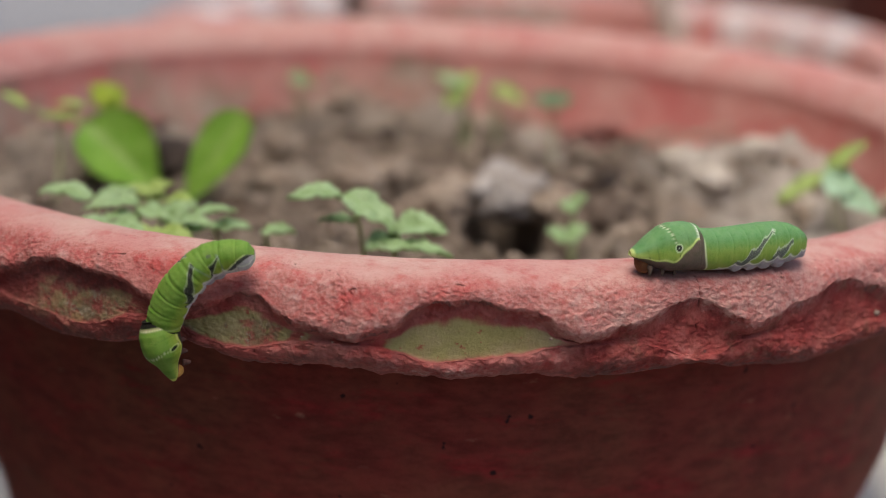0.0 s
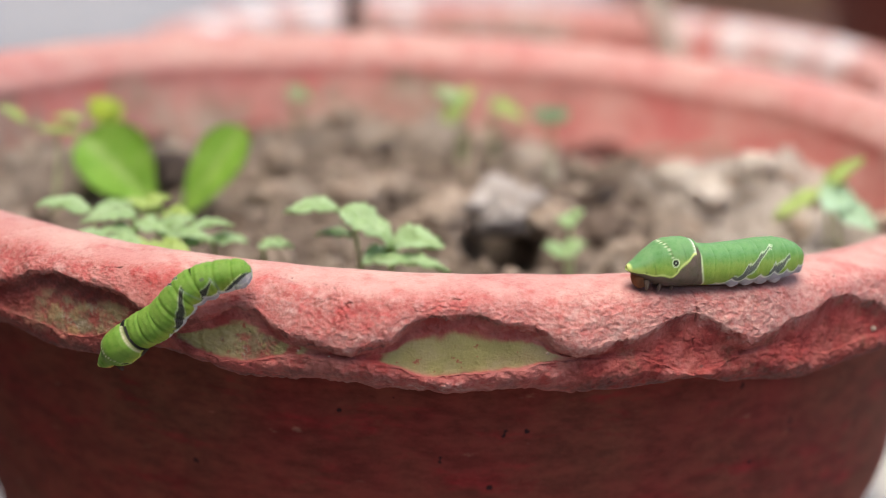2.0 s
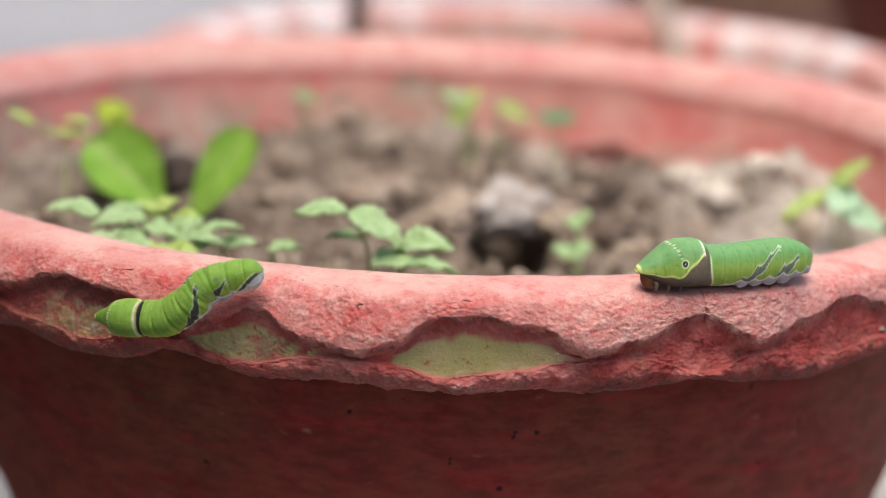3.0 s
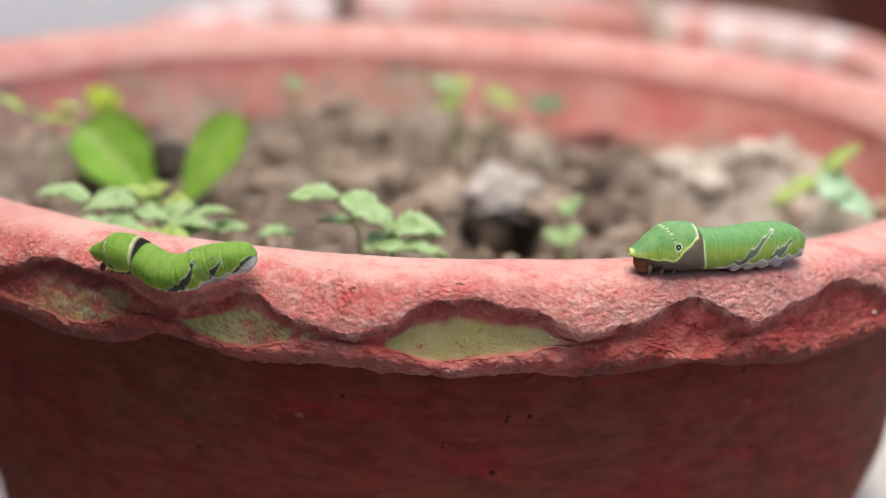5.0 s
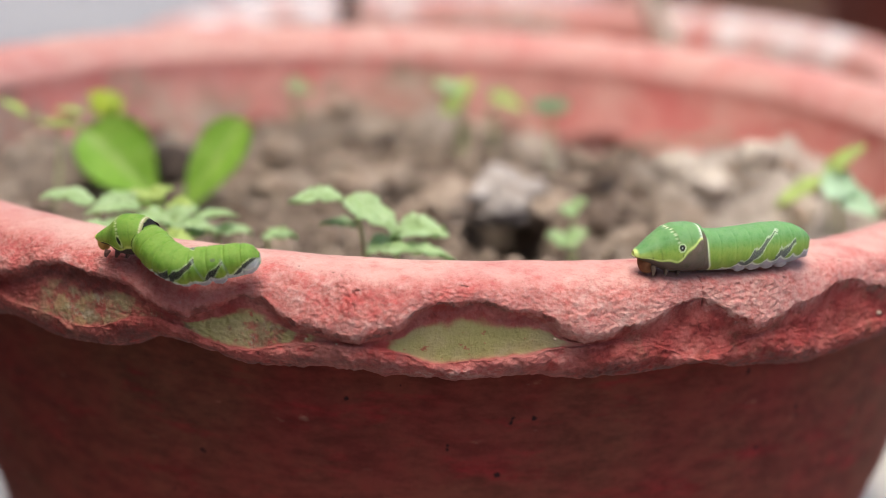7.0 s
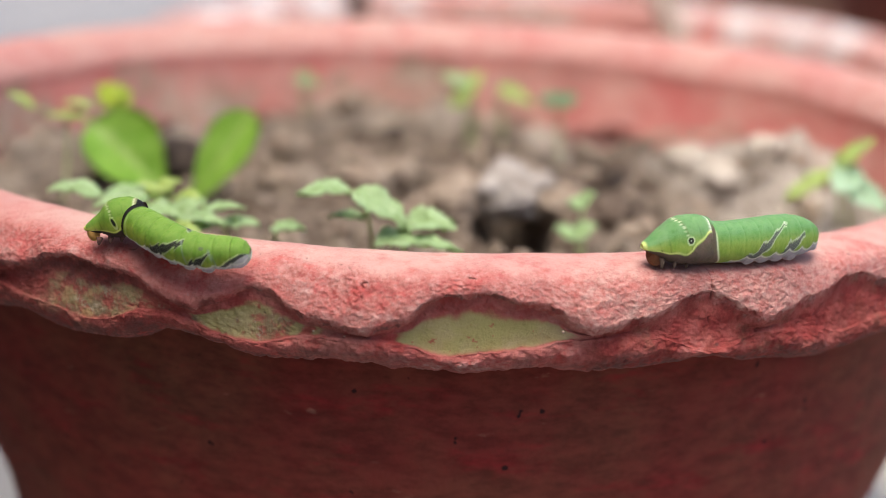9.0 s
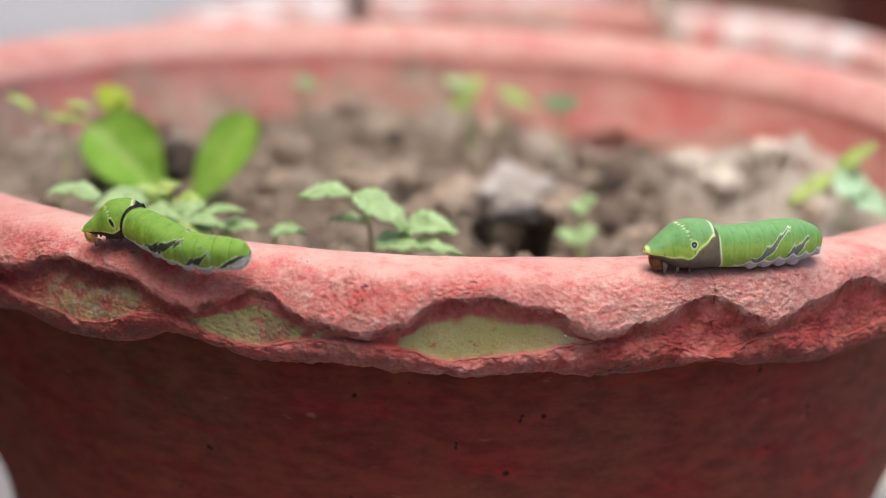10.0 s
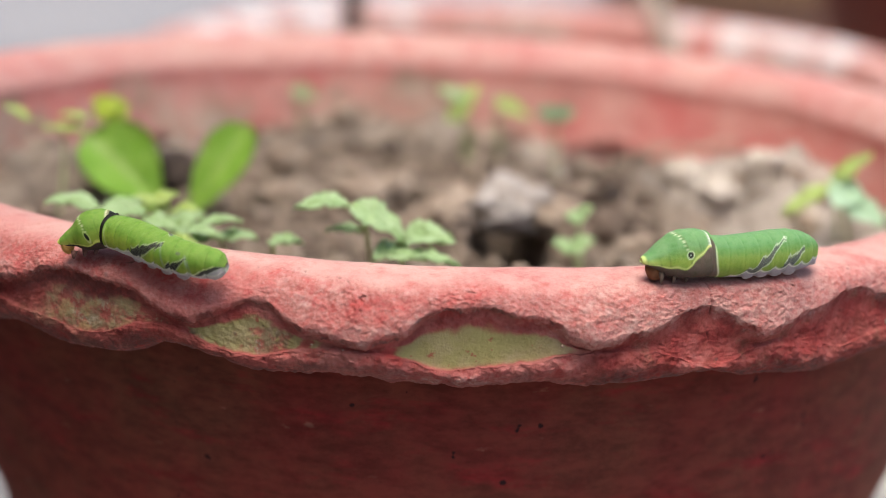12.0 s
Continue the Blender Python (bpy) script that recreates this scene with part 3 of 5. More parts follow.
def soil_height(x, y):
    v = Vector((x, y, 0))
    h = 0.0068 * noise.fractal(v * 42, 0.6, 2.1, 4) + 0.0034 * noise.fractal(v * 130, 0.6, 2.1, 3)
    h += 0.008 * math.exp(-((x + 0.012) ** 2 / 0.0020 + (y - 0.108) ** 2 / 0.0007))
    h += 0.005 * math.exp(-((x + 0.030) ** 2 / 0.0030 + (y - 0.125) ** 2 / 0.0006))
    h += 0.004 * math.exp(-((x - 0.075) ** 2 / 0.0012 + (y - 0.075) ** 2 / 0.0016))
    h += 0.012 * math.exp(-((x + 0.112) ** 2 / 0.0010 + (y - 0.045) ** 2 / 0.0018))
    h += 0.010 * math.exp(-((x - 0.112) ** 2 / 0.0010 + (y - 0.035) ** 2 / 0.0022))
    h += 0.007 * math.exp(-((x - 0.112) ** 2 / 0.0012 + (y - 0.075) ** 2 / 0.0010))
    for hx, hy, hr, hd in HOLES:
        h -= hd * math.exp(-(((x - hx) ** 2 + (y - hy) ** 2) / hr ** 2) ** 2)
    h -= 0.060 * math.exp(-(((x - 0.0235) / 0.0112) ** 2 + ((y - 0.010) / 0.038) ** 2) ** 5)
    return -0.031 + h


def soil_bed(name, centre, rim_z, radius, rings, spokes, label):
    P, sandy, damp = [], [], []
    for i in range(rings + 1):
        rr = radius * i / rings
        for j in range(spokes):
            a = 2 * math.pi * j / spokes
            x, y = rr * math.cos(a), rr * math.sin(a)
            back = max(0.0, y / 0.13)
            near_wall = smooth_step(np.array(rr), 0.098, 0.122)
            bank = float(smooth_step(x + 0.25 * y + 0.012 * noise.noise(Vector((x, y, 0)) * 40), 0.072, 0.098))
            sandy.append(0.9 * bank + (1 - bank) * float(near_wall) * (min(1.0, 0.35 + max(0.0, x) * 12) if x > -0.07 else 0.5) * min(1.0, 0.2 + 1.6 * back))
            damp.append(float(1 - smooth_step(math.hypot((x - 0.052) / 0.019, (y - 0.062) / 0.052) + 0.45 * noise.noise(Vector((x, y, 3)) * 60), 0.7, 1.15)))
            P.append((centre[0] + x, centre[1] + y, rim_z + soil_height(x, y)))
    F = grid_faces(rings + 1, spokes, wrap_cols=True)
    return tagged(mesh_object(name, P, F, SOIL, attrs={"sandy": sandy, "damp": damp}), label, "soil", kind="stuff")


soil_bed("soil", (0, 0), RIM_Z, 0.1348, 130, 300, "dry crumbly brown soil with holes in the pot")


def lump(radius, seed, squash=0.75, rough=0.35, sub=2):
    bm = bmesh.new()
    bmesh.ops.create_icosphere(bm, subdivisions=sub, radius=1.0)
    off = Vector((seed * 1.7, seed * 0.9, seed * 2.3))
    for v in bm.verts:
        d = 1 + rough * noise.fractal(v.co * 1.3 + off, 0.6, 2.0, 3) + 0.35 * rough * noise.fractal(v.co * 4.5 + off, 0.6, 2.0, 3)
        v.co = Vector((v.co.x * d, v.co.y * d, v.co.z * d * squash)) * radius
    return bm


def bm_object(name, bm, mat, parent=None, label=""):
    me = bpy.data.meshes.new(name)
    bm.to_mesh(me)
    bm.free()
    me.materials.append(mat)
    me.polygons.foreach_set("use_smooth", [True] * len(me.polygons))
    ob = new(name, me)
    if parent is not None:
        ob.parent = parent
    if label:
        tagged(ob, label=label)
    return ob


def crumbs():
    rnd = random.Random(5)
    V, F = [], []
    for _ in range(900):
        rr, a = 0.132 * math.sqrt(rnd.random()), rnd.uniform(0, 2 * math.pi)
        x, y = rr * math.cos(a), rr * math.sin(a)
        size = rnd.choice((0.0009, 0.0013, 0.0019, 0.003))
        bm = lump(size * rnd.uniform(0.8, 1.3), rnd.uniform(0, 50), 0.7, 0.45, 1)
        base = len(V)
        bm.verts.ensure_lookup_table()
        zz = RIM_Z + soil_height(x, y) + size * 0.3
        V += [(v.co.x + x, v.co.y + y, v.co.z + zz) for v in bm.verts]
        F += [tuple(v.index + base for v in f.verts) for f in bm.faces]
        bm.free()
    tagged(mesh_object("soil_crumbs", V, F, CLOD), "loose dry crumbs of soil on the bed", "soil crumbs", kind="stuff")


crumbs()


def clod(name, x, y, radius, seed, mat, label, category, squash=0.75, sink=0.35, lift=0.0):
    ob = bm_object(name, lump(radius, seed, squash, 0.42, 4), mat)
    level = soil_height(x, y) if name != "stone" else soil_height(x - radius, y)
    ob.matrix_world = pose(x, y, RIM_Z + level + radius * squash * (1 - sink) - 0.001 + lift, 0, 0, seed * 40)
    return tagged(ob, label, category, "clods and stones on the soil")


clod("stone", 0.0240, 0.0330, 0.0112, 3.0, STONE, "pale grey rounded stone beside a dark hole in the soil", "stone", 0.70, 0.30)
clod("soil_clod", 0.0390, 0.026, 0.0085, 4.0, CLOD, "light brown dry clod of soil beside the stone", "clod")
clod("soil_clod", 0.0110, 0.034, 0.0075, 22.0, CLOD, "light brown dry clod of soil beside the stone", "clod")
clod("soil_clod", 0.0085, 0.040, 0.0045, 5.0, STONE, "small tan clod of soil on the bed", "clod")
for cx, cy, cr, cs in ((-0.003, 0.018, 0.006, 6.0), (0.005, 0.010, 0.0075, 17.0), (-0.071, 0.060, 0.008, 18.0), (-0.020, 0.035, 0.007, 19.0), (0.050, 0.012, 0.008, 20.0), (-0.045, 0.045, 0.006, 21.0), (-0.012, 0.060, 0.006, 7.0), (0.058, 0.040, 0.007, 8.0), (0.078, 0.060, 0.006, 9.0), (-0.045, 0.075, 0.006, 10.0), (-0.090, 0.052, 0.006, 11.0),
                       (0.040, 0.078, 0.006, 12.0), (-0.028, 0.118, 0.005, 13.0), (0.018, 0.112, 0.006, 14.0), (0.100, 0.050, 0.006, 15.0), (0.065, 0.100, 0.007, 16.0), (0.085, 0.045, 0.007, 23.0), (0.108, 0.020, 0.007, 24.0)):
    clod("soil_clod", cx, cy, cr, cs, TAN if cx > 0.072 else DAMP_CLOD if cx > 0.035 else CLOD, "dry brown clod of soil on the bed", "clod", 0.75, 0.7 if cx > 0.05 else 0.4)


# Near-black clods: their colour stands in for shade in the soil's cavities.
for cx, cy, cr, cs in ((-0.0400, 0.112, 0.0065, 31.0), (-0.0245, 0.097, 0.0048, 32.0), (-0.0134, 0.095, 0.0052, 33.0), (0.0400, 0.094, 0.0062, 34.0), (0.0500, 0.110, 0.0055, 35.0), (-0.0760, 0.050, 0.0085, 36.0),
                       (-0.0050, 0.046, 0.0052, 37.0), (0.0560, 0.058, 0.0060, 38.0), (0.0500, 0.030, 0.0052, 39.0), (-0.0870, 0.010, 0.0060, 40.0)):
    clod("soil_clod", cx, cy, cr, cs, CAVITY_SHADE, "near-black clod standing in for shade in the soil's hollows", "clod", 0.8, 0.45)


# ---- plants ----
def leaf_mesh(length, width, bend=0.4, cup=0.25, teeth=0.0, shape=1.0, rows=20, cols=11, seed=0.0, wrinkle=0.0, spoon=False):
    """A leaf along +x from its stalk end, blade level, tip bending down; midrib as a groove, blade with thickness."""
    top, vein = [], []
    for i in range(rows):
        u = i / (rows - 1)
        half = width / 2 * max(math.sin(math.pi * u ** shape) ** 0.75, 0.03 if u < 0.5 else 0.0)
        half = half if not spoon else width / 2 * (max(0.07, math.sin(math.pi / 2 * u / 0.72) ** 1.7) if u < 0.72 else math.sqrt(max(0.0, 1 - ((u - 0.72) / 0.28) ** 2)))
        half *= 1 + teeth * (0.5 - abs((u * 6) % 1 - 0.5)) - 0.25 * teeth if i not in (0, rows - 1) else 1
        for j in range(cols):
            v = 2 * j / (cols - 1) - 1
            x = length * math.sin(u * bend) / bend if bend else length * u
            z = -length * (1 - math.cos(u * bend)) / bend if bend else 0
            y = half * v * (1 + 0.5 * wrinkle * noise.noise(Vector((u * 4, 3 if v > 0 else -3, seed))))
            z += wrinkle * width * 0.55 * noise.fractal(Vector((u * 4.5, v * 1.8, seed)), 0.6, 2.0, 2)
            y += wrinkle * width * 0.5 * noise.noise(Vector((u * 1.7, 9, seed)))
            z += cup * half * abs(v) ** 1.5 - 0.02 * width * math.exp(-(v / 0.12) ** 2)
            top.append((x, y, z))
            vein.append(math.exp(-(v / 0.10) ** 2) + 0.4 * math.exp(-(((u * 6 - abs(v) * 1.2) % 1 - 0.5) / 0.12) ** 2))
    n = len(top)
    low = [(x, y, z - 0.00035) for x, y, z in top]
    F = grid_faces(rows, cols)
    F = [f[::-1] for f in F] + [tuple(k + n for k in f) for f in F]
    ring = [j for j in range(cols)] + [i * cols + cols - 1 for i in range(1, rows)] + [(rows - 1) * cols + j for j in range(cols - 2, -1, -1)] + [i * cols for i in range(rows - 2, 0, -1)]
    for a, b in zip(ring, ring[1:] + ring[:1]):
        F.append((a, b, b + n, a + n))
    return top + low, F, vein + vein


def stalk(parent, p0, p1, r0, r1, mat=None, name="stalk", bow=(0, 0, 0)):
    V = []
    p0, p1, bow = Vector(p0), Vector(p1), Vector(bow)
    d = (p1 - p0).normalized()
    s = d.orthogonal().normalized()
    t = d.cross(s)
    for i in range(9):
        u = i / 8
        c = p0.lerp(p1, u) + bow * (4 * u * (1 - u))
        r = r0 + (r1 - r0) * u
        V += [tuple(c + (s * math.cos(a) + t * math.sin(a)) * r) for a in [k * math.pi / 4 for k in range(8)]]
    F = grid_faces(9, 8, wrap_cols=True) + [tuple(range(8)), tuple(range(71, 63, -1))]
    return mesh_object(name, V, F, mat or STALK, parent)


def leaf(parent, base, tip, width, mat, bend=0.5, cup=0.2, teeth=0.0, shape=1.0, roll=0.0, label="", spoon=False):
    """A leaf from base to tip, given in the plant's space; roll turns the blade about its midrib."""
    b, t = Vector(base), Vector(tip)
    d = t - b
    V, F, vein = leaf_mesh(d.length, width, bend, cup, teeth, shape, seed=b.x * 900 + t.x * 1700 + t.y * 1300, wrinkle=0.26 if teeth else 0.09, spoon=spoon)
    ob = mesh_object("leaf", V, F, mat, parent, label, attrs={"vein": vein})
    x = d.normalized()
    up = Vector((0, 0, 1)) if abs(x.z) < 0.95 else Vector((0, 1, 0))
    y = up.cross(x).normalized()
    m = Matrix((x, y, x.cross(y))).transposed().to_4x4()
    ob.matrix_local = Matrix.Translation(b) @ m @ pose(0, 0, 0, roll, -math.degrees(bend) * 0.5, 0)
    return ob


def plant(name, at, label, category, group=""):
    root = new(name)
    root.empty_display_size = 0.01
    root.location = at
    return tagged(root, label, category, group)


def ground_at(x, y, dz=-0.002):
    return (x, y, RIM_Z + soil_height(x, y) + dz)


broad = plant("seedling", ground_at(-0.0745, 0.020), "bright green seedling with two broad upright leaves in the soil", "seedling", "seedlings in the pot")
leaf(broad, (0.001, 0, 0.001), (-0.0285, -0.003, 0.0215), 0.0225, LEAF, 0.5, 0.45, 0, 1.6, -62, "", True)
leaf(broad, (0.0032, -0.001, -0.002), (0.0252, -0.002, 0.0282), 0.0158, LEAF, 0.35, 0.25, 0, 1.5, 62, "", True)
leaf(broad, (-0.001, -0.002, 0.001), (-0.006, -0.010, 0.006), 0.008, YOUNG_LEAF, 0.5, 0.2, 0, 0.9, 0)
stalk(broad, (0, 0, -0.006), (0.001, 0, 0.003), 0.0016, 0.0014)

def sprout(x, y, blades, mat, label, teeth=0.55, soft=0.75):
    """A seedling rooted at (x, y): a stalk, and blades given in metres as (base, tip, width, roll), each on its own thin petiole."""
    root_at = Vector(ground_at(x, y))
    root = plant("seedling", root_at, label, "seedling", "seedlings in the pot")
    crown = sum((Vector(k[0]) for k in blades), Vector()) / len(blades) - root_at
    crown = Vector((crown.x * 0.6, crown.y * 0.6, crown.z - 0.002))
    stalk(root, (0, 0, -0.003), crown, 0.0007, 0.0005, None, "stalk", (0.0008, 0.0006, 0))
    for base, tip, width, roll in blades:
        b, t = Vector(base) - root_at, Vector(tip) - root_at
        if (b - crown).length > 0.0015:
            stalk(root, crown, b, 0.0004, 0.0003, None, "petiole", (0, 0, 0.0006))
        leaf(root, b, t, width, mat, soft, 0.14, teeth, 0.72, roll)
    return root


LOW = "pale green toothed seedling growing low behind the rim"
sprout(-0.0125, -0.076, [((-0.0195, -0.083, 0.2383), (-0.0330, -0.086, 0.2372), 0.0090, -12), ((-0.0192, -0.084, 0.2388), (-0.0066, -0.089, 0.2302), 0.0103, 16),
                         ((-0.0163, -0.081, 0.2312), (-0.0252, -0.081, 0.2315), 0.0053, -7)], PALE_LEAF, LOW)
sprout(-0.0050, -0.080, [((-0.0076, -0.084, 0.2303), (0.0062, -0.087, 0.2316), 0.0110, 19), ((-0.0100, -0.090, 0.2275), (0.0084, -0.093, 0.2262), 0.0082, 4),
                         ((-0.0060, -0.082, 0.2290), (-0.0128, -0.090, 0.2262), 0.0069, -6)], PALE_LEAF, LOW)
sprout(-0.0815, -0.070, [((-0.0810, -0.076, 0.2336), (-0.0950, -0.076, 0.2338), 0.0079, -11), ((-0.0800, -0.073, 0.2330), (-0.0705, -0.070, 0.2340), 0.0065, 8)], PALE_LEAF, LOW)
sprout(-0.0730, -0.074, [((-0.0696, -0.076, 0.2330), (-0.0830, -0.080, 0.2311), 0.0076, -14), ((-0.0686, -0.080, 0.2297), (-0.0790, -0.084, 0.2294), 0.0062, -6),
                         ((-0.0700, -0.078, 0.2315), (-0.0610, -0.082, 0.2296), 0.0069, 11)], PALE_LEAF, LOW)
sprout(-0.0600, -0.076, [((-0.0636, -0.078, 0.2282), (-0.0550, -0.075, 0.2332), 0.0079, 18), ((-0.0566, -0.077, 0.2305), (-0.0452, -0.078, 0.2318), 0.0052, 9),
                         ((-0.0622, -0.081, 0.2287), (-0.0492, -0.083, 0.2294), 0.0067, 8)], PALE_LEAF, LOW)
sprout(-0.0480, -0.072, [((-0.0521, -0.076, 0.2272), (-0.0418, -0.077, 0.2276), 0.0069, 7), ((-0.0530, -0.077, 0.2276), (-0.0590, -0.082, 0.2262), 0.0057, -7)], PALE_LEAF, LOW)
sprout(-0.0760, -0.084, [((-0.0752, -0.087, 0.2296), (-0.0846, -0.091, 0.2290), 0.0066, -14), ((-0.0748, -0.087, 0.2296), (-0.0664, -0.091, 0.2282), 0.0070, 12)], PALE_LEAF, LOW)
sprout(-0.0640, -0.084, [((-0.0646, -0.087, 0.2280), (-0.0728, -0.090, 0.2276), 0.0062, -12), ((-0.0640, -0.087, 0.2282), (-0.0548, -0.090, 0.2272), 0.0068, 14),
                         ((-0.0642, -0.086, 0.2288), (-0.0620, -0.092, 0.2268), 0.0070, 0)], YOUNG_LEAF, "yellow-green seedling crowded among paler ones")
sprout(-0.0365, -0.076, [((-0.0392, -0.080, 0.2276), (-0.0304, -0.081, 0.2278), 0.0073, 7)], PALE_LEAF, LOW)
sprout(-0.0670, -0.062, [((-0.0650, -0.066, 0.2326), (-0.0762, -0.068, 0.2332), 0.0073, -11), ((-0.0690, -0.066, 0.2327), (-0.0626, -0.064, 0.2352), 0.0073, 14),
                         ((-0.0650, -0.068, 0.2316), (-0.0560, -0.072, 0.2312), 0.0073, 11)], YOUNG_LEAF, "yellow-green seedling crowded among paler ones", 0.2)
sprout(0.1145, 0.000, [((0.1113, 0.000, 0.2312), (0.0985, -0.003, 0.2225), 0.0066, -20), ((0.1117, 0.000, 0.2317), (0.1226, -0.002, 0.2408), 0.0070, 30)], YOUNG_LEAF, "small light green seedling with slanting leaves in the soil", 0.1, 0.3)
sprout(0.1175, -0.003, [((0.1105, -0.003, 0.2312), (0.1202, -0.006, 0.2280), 0.0105, 40), ((0.1150, -0.004, 0.2280), (0.1265, -0.008, 0.2222), 0.0090, 36)], MINT_LEAF, "pale minty seedling beside the light green one", 0.1, 0.3)
sprout(0.0122, 0.096, [((0.0105, 0.095, 0.2345), (0.0012, 0.094, 0.2368), 0.0052, -40)], PALE_LEAF, "tiny pale sprout in the soil near the pot wall", 0.0)
sprout(0.0105, 0.098, [((0.0080, 0.095, 0.2290), (0.0160, 0.094, 0.2385), 0.0076, 52), ((0.0100, 0.094, 0.2330), (0.0062, 0.092, 0.2265), 0.0058, -40)], YOUNG_LEAF, "tiny yellowish-green sprout in the soil near the pot wall", 0.0)
sprout(0.0215, 0.098, [((0.0200, 0.095, 0.2344), (0.0312, 0.094, 0.2276), 0.0054, 42)], YOUNG_LEAF, "thin pale sprout with drooping leaf in the soil", 0.0)
sprout(0.0400, 0.100, [((0.0395, 0.096, 0.2302), (0.0335, 0.095, 0.2308), 0.0061, -45), ((0.0398, 0.096, 0.2302), (0.0460, 0.095, 0.2312), 0.0061, 45)], TEAL_LEAF, "tiny bluish-green sprout in the soil near the pot wall", 0.0)
sprout(-0.0415, 0.104, [((-0.0455, 0.096, 0.2350), (-0.0365, 0.095, 0.2312), 0.0065, 40)], OLIVE_LEAF, "tiny dull green sprout in the soil near the pot wall", 0.0)
sprout(-0.1050, 0.006, [((-0.1120, 0.004, 0.2392), (-0.1200, 0.003, 0.2428), 0.0034, -35), ((-0.0965, 0.004, 0.2366), (-0.1095, 0.003, 0.2362), 0.0036, -25), ((-0.0960, 0.005, 0.2400), (-0.1045, 0.004, 0.2408), 0.0034, -20)],
       YOUNG_LEAF, "thin-leaved light green seedling beside the broad-leaved one", 0.0)
sprout(-0.0945, 0.040, [((-0.0905, 0.038, 0.2335), (-0.1003, 0.036, 0.2392), 0.0098, -48), ((-0.0985, 0.036, 0.2350), (-0.0912, 0.035, 0.2392), 0.0090, 46)], LIME_LEAF, "young yellow-green leaves standing above the seedling", 0.0)
sprout(0.0410, -0.018, [((0.0405, -0.018, 0.2222), (0.0440, -0.020, 0.2262), 0.0058, 50), ((0.0415, -0.019, 0.2225), (0.0372, -0.021, 0.2235), 0.0050, -40)], PALE_LEAF, "tiny green sprout beside the hole in the soil", 0.0)
sprout(0.0405, -0.026, [((0.0390, -0.026, 0.2155), (0.0445, -0.028, 0.2190), 0.0065, 45), ((0.0390, -0.026, 0.2155), (0.0335, -0.028, 0.2178), 0.0055, -40)], PALE_LEAF, "tiny green sprout beside the hole in the soil", 0.0)


def strands():
    """Dry roots and stalks lying on the soil."""
    rnd = random.Random(21)
    straw = stone_material("dry_straw", (0.34, 0.25, 0.17), (0.48, 0.38, 0.29))
    for x, y, turn, length, rise in ((0.018, 0.085, 80, 0.030, 0.012), (0.062, 0.105, 15, 0.040, 0.006), (0.075, 0.095, -10, 0.034, 0.005), (0.085, 0.088, 25, 0.028, 0.004),
                                     (-0.040, -0.035, 110, 0.026, 0.008), (-0.010, 0.105, 60, 0.024, 0.006), (-0.030, 0.112, 40, 0.026, 0.006),
                                     (-0.095, 0.035, 70, 0.028, 0.006)):
        a = radians(turn)
        dx, dy = math.cos(a) * length / 2, math.sin(a) * length / 2
        root = plant("dry_root", (x, y, RIM_Z + soil_height(x, y)), "thin pale dry root lying on the soil", "root", "dry roots on the soil")
        za, zb = soil_height(x - dx, y - dy) - soil_height(x, y), soil_height(x + dx, y + dy) - soil_height(x, y)
        stalk(root, (-dx, -dy, za), (dx, dy, zb + rise), 0.0008, 0.0004, straw, "strand", (rnd.uniform(-0.003, 0.003), rnd.uniform(-0.003, 0.003), 0.004))


strands()


def grit():
    """Small bits of grit stuck to the crimped edge."""
    pale = stone_material("pale_grit", (0.26, 0.18, 0.13), (0.38, 0.28, 0.21))
    for a, r, z, size in ((41.0, 0.1598, -0.0150, 0.0008), (10.4, 0.1600, -0.0136, 0.0004), (-0.4, 0.1604, -0.0066, 0.0004), (-8.6, 0.1604, -0.0152, 0.00026), (-6.2, 0.1606, -0.0158, 0.00022)):
        ob = bm_object("grit", lump(size, a + 40, 0.8, 0.4, 2), pale)
        ob.matrix_world = pose(r * math.sin(radians(a)), -r * math.cos(radians(a)), RIM_Z + z)
        tagged(ob, "tiny pale bit of grit stuck to the clay rim", "grit", "grit on the rim")


grit()

# ---- what stands behind ----
rear = flower_pot("flower_pot", (0.045, 0.347, 0), 41, False, 0.1963, "red clay flower pot with white-crusted rim standing behind", "flower pots", 0.85)
rear.scale = (1.08, 1.08, 1.08)
soil_bed("soil", (0.045, 0.347), 0.212, 0.141, 40, 90, "dry brown soil in the pot behind")
stem_plant = plant("plant_stem", (-0.0365, 0.327, 0.175), "bare dark brown upright plant stem in the pot behind", "plant")
stalk(stem_plant, (0, 0, -0.004), (0.004, 0.0, 0.34), 0.0042, 0.0034, STEM, "stem", (0.003, 0, 0))


dry = plant("dead_plant", (0.1115, 0.455, 0.1930), "thick pale dry stem standing aslant in the pot behind", "plant")
stalk(dry, (0.010, 0.004, -0.016), (-0.019, 0.004, 0.046), 0.0058, 0.0048, stone_material("dry_pith", (0.52, 0.42, 0.32), (0.64, 0.55, 0.45)), "stem", (0.004, 0, 0))


def plank(name, size, m, mat, label, category):
    bm = bmesh.new()
    bmesh.ops.create_cube(bm, size=1.0)
    bmesh.ops.scale(bm, vec=size, verts=bm.verts)
    bmesh.ops.bevel(bm, geom=bm.edges[:], offset=min(size) * 0.12, segments=2, affect="EDGES")
    ob = bm_object(name, bm, mat)
    ob.matrix_world = m
    return tagged(ob, label, category)


bed = [(x + 0.05 * noise.noise(Vector((y * 3, 0, 0))) * (x < 0.4), y, 0.016 + 0.008 * noise.fractal(Vector((x, y, 0)) * 9, 0.6, 2.1, 3)) for y in np.linspace(0.78, 4.0, 60) for x in np.linspace(0.22, 3.4, 60)]
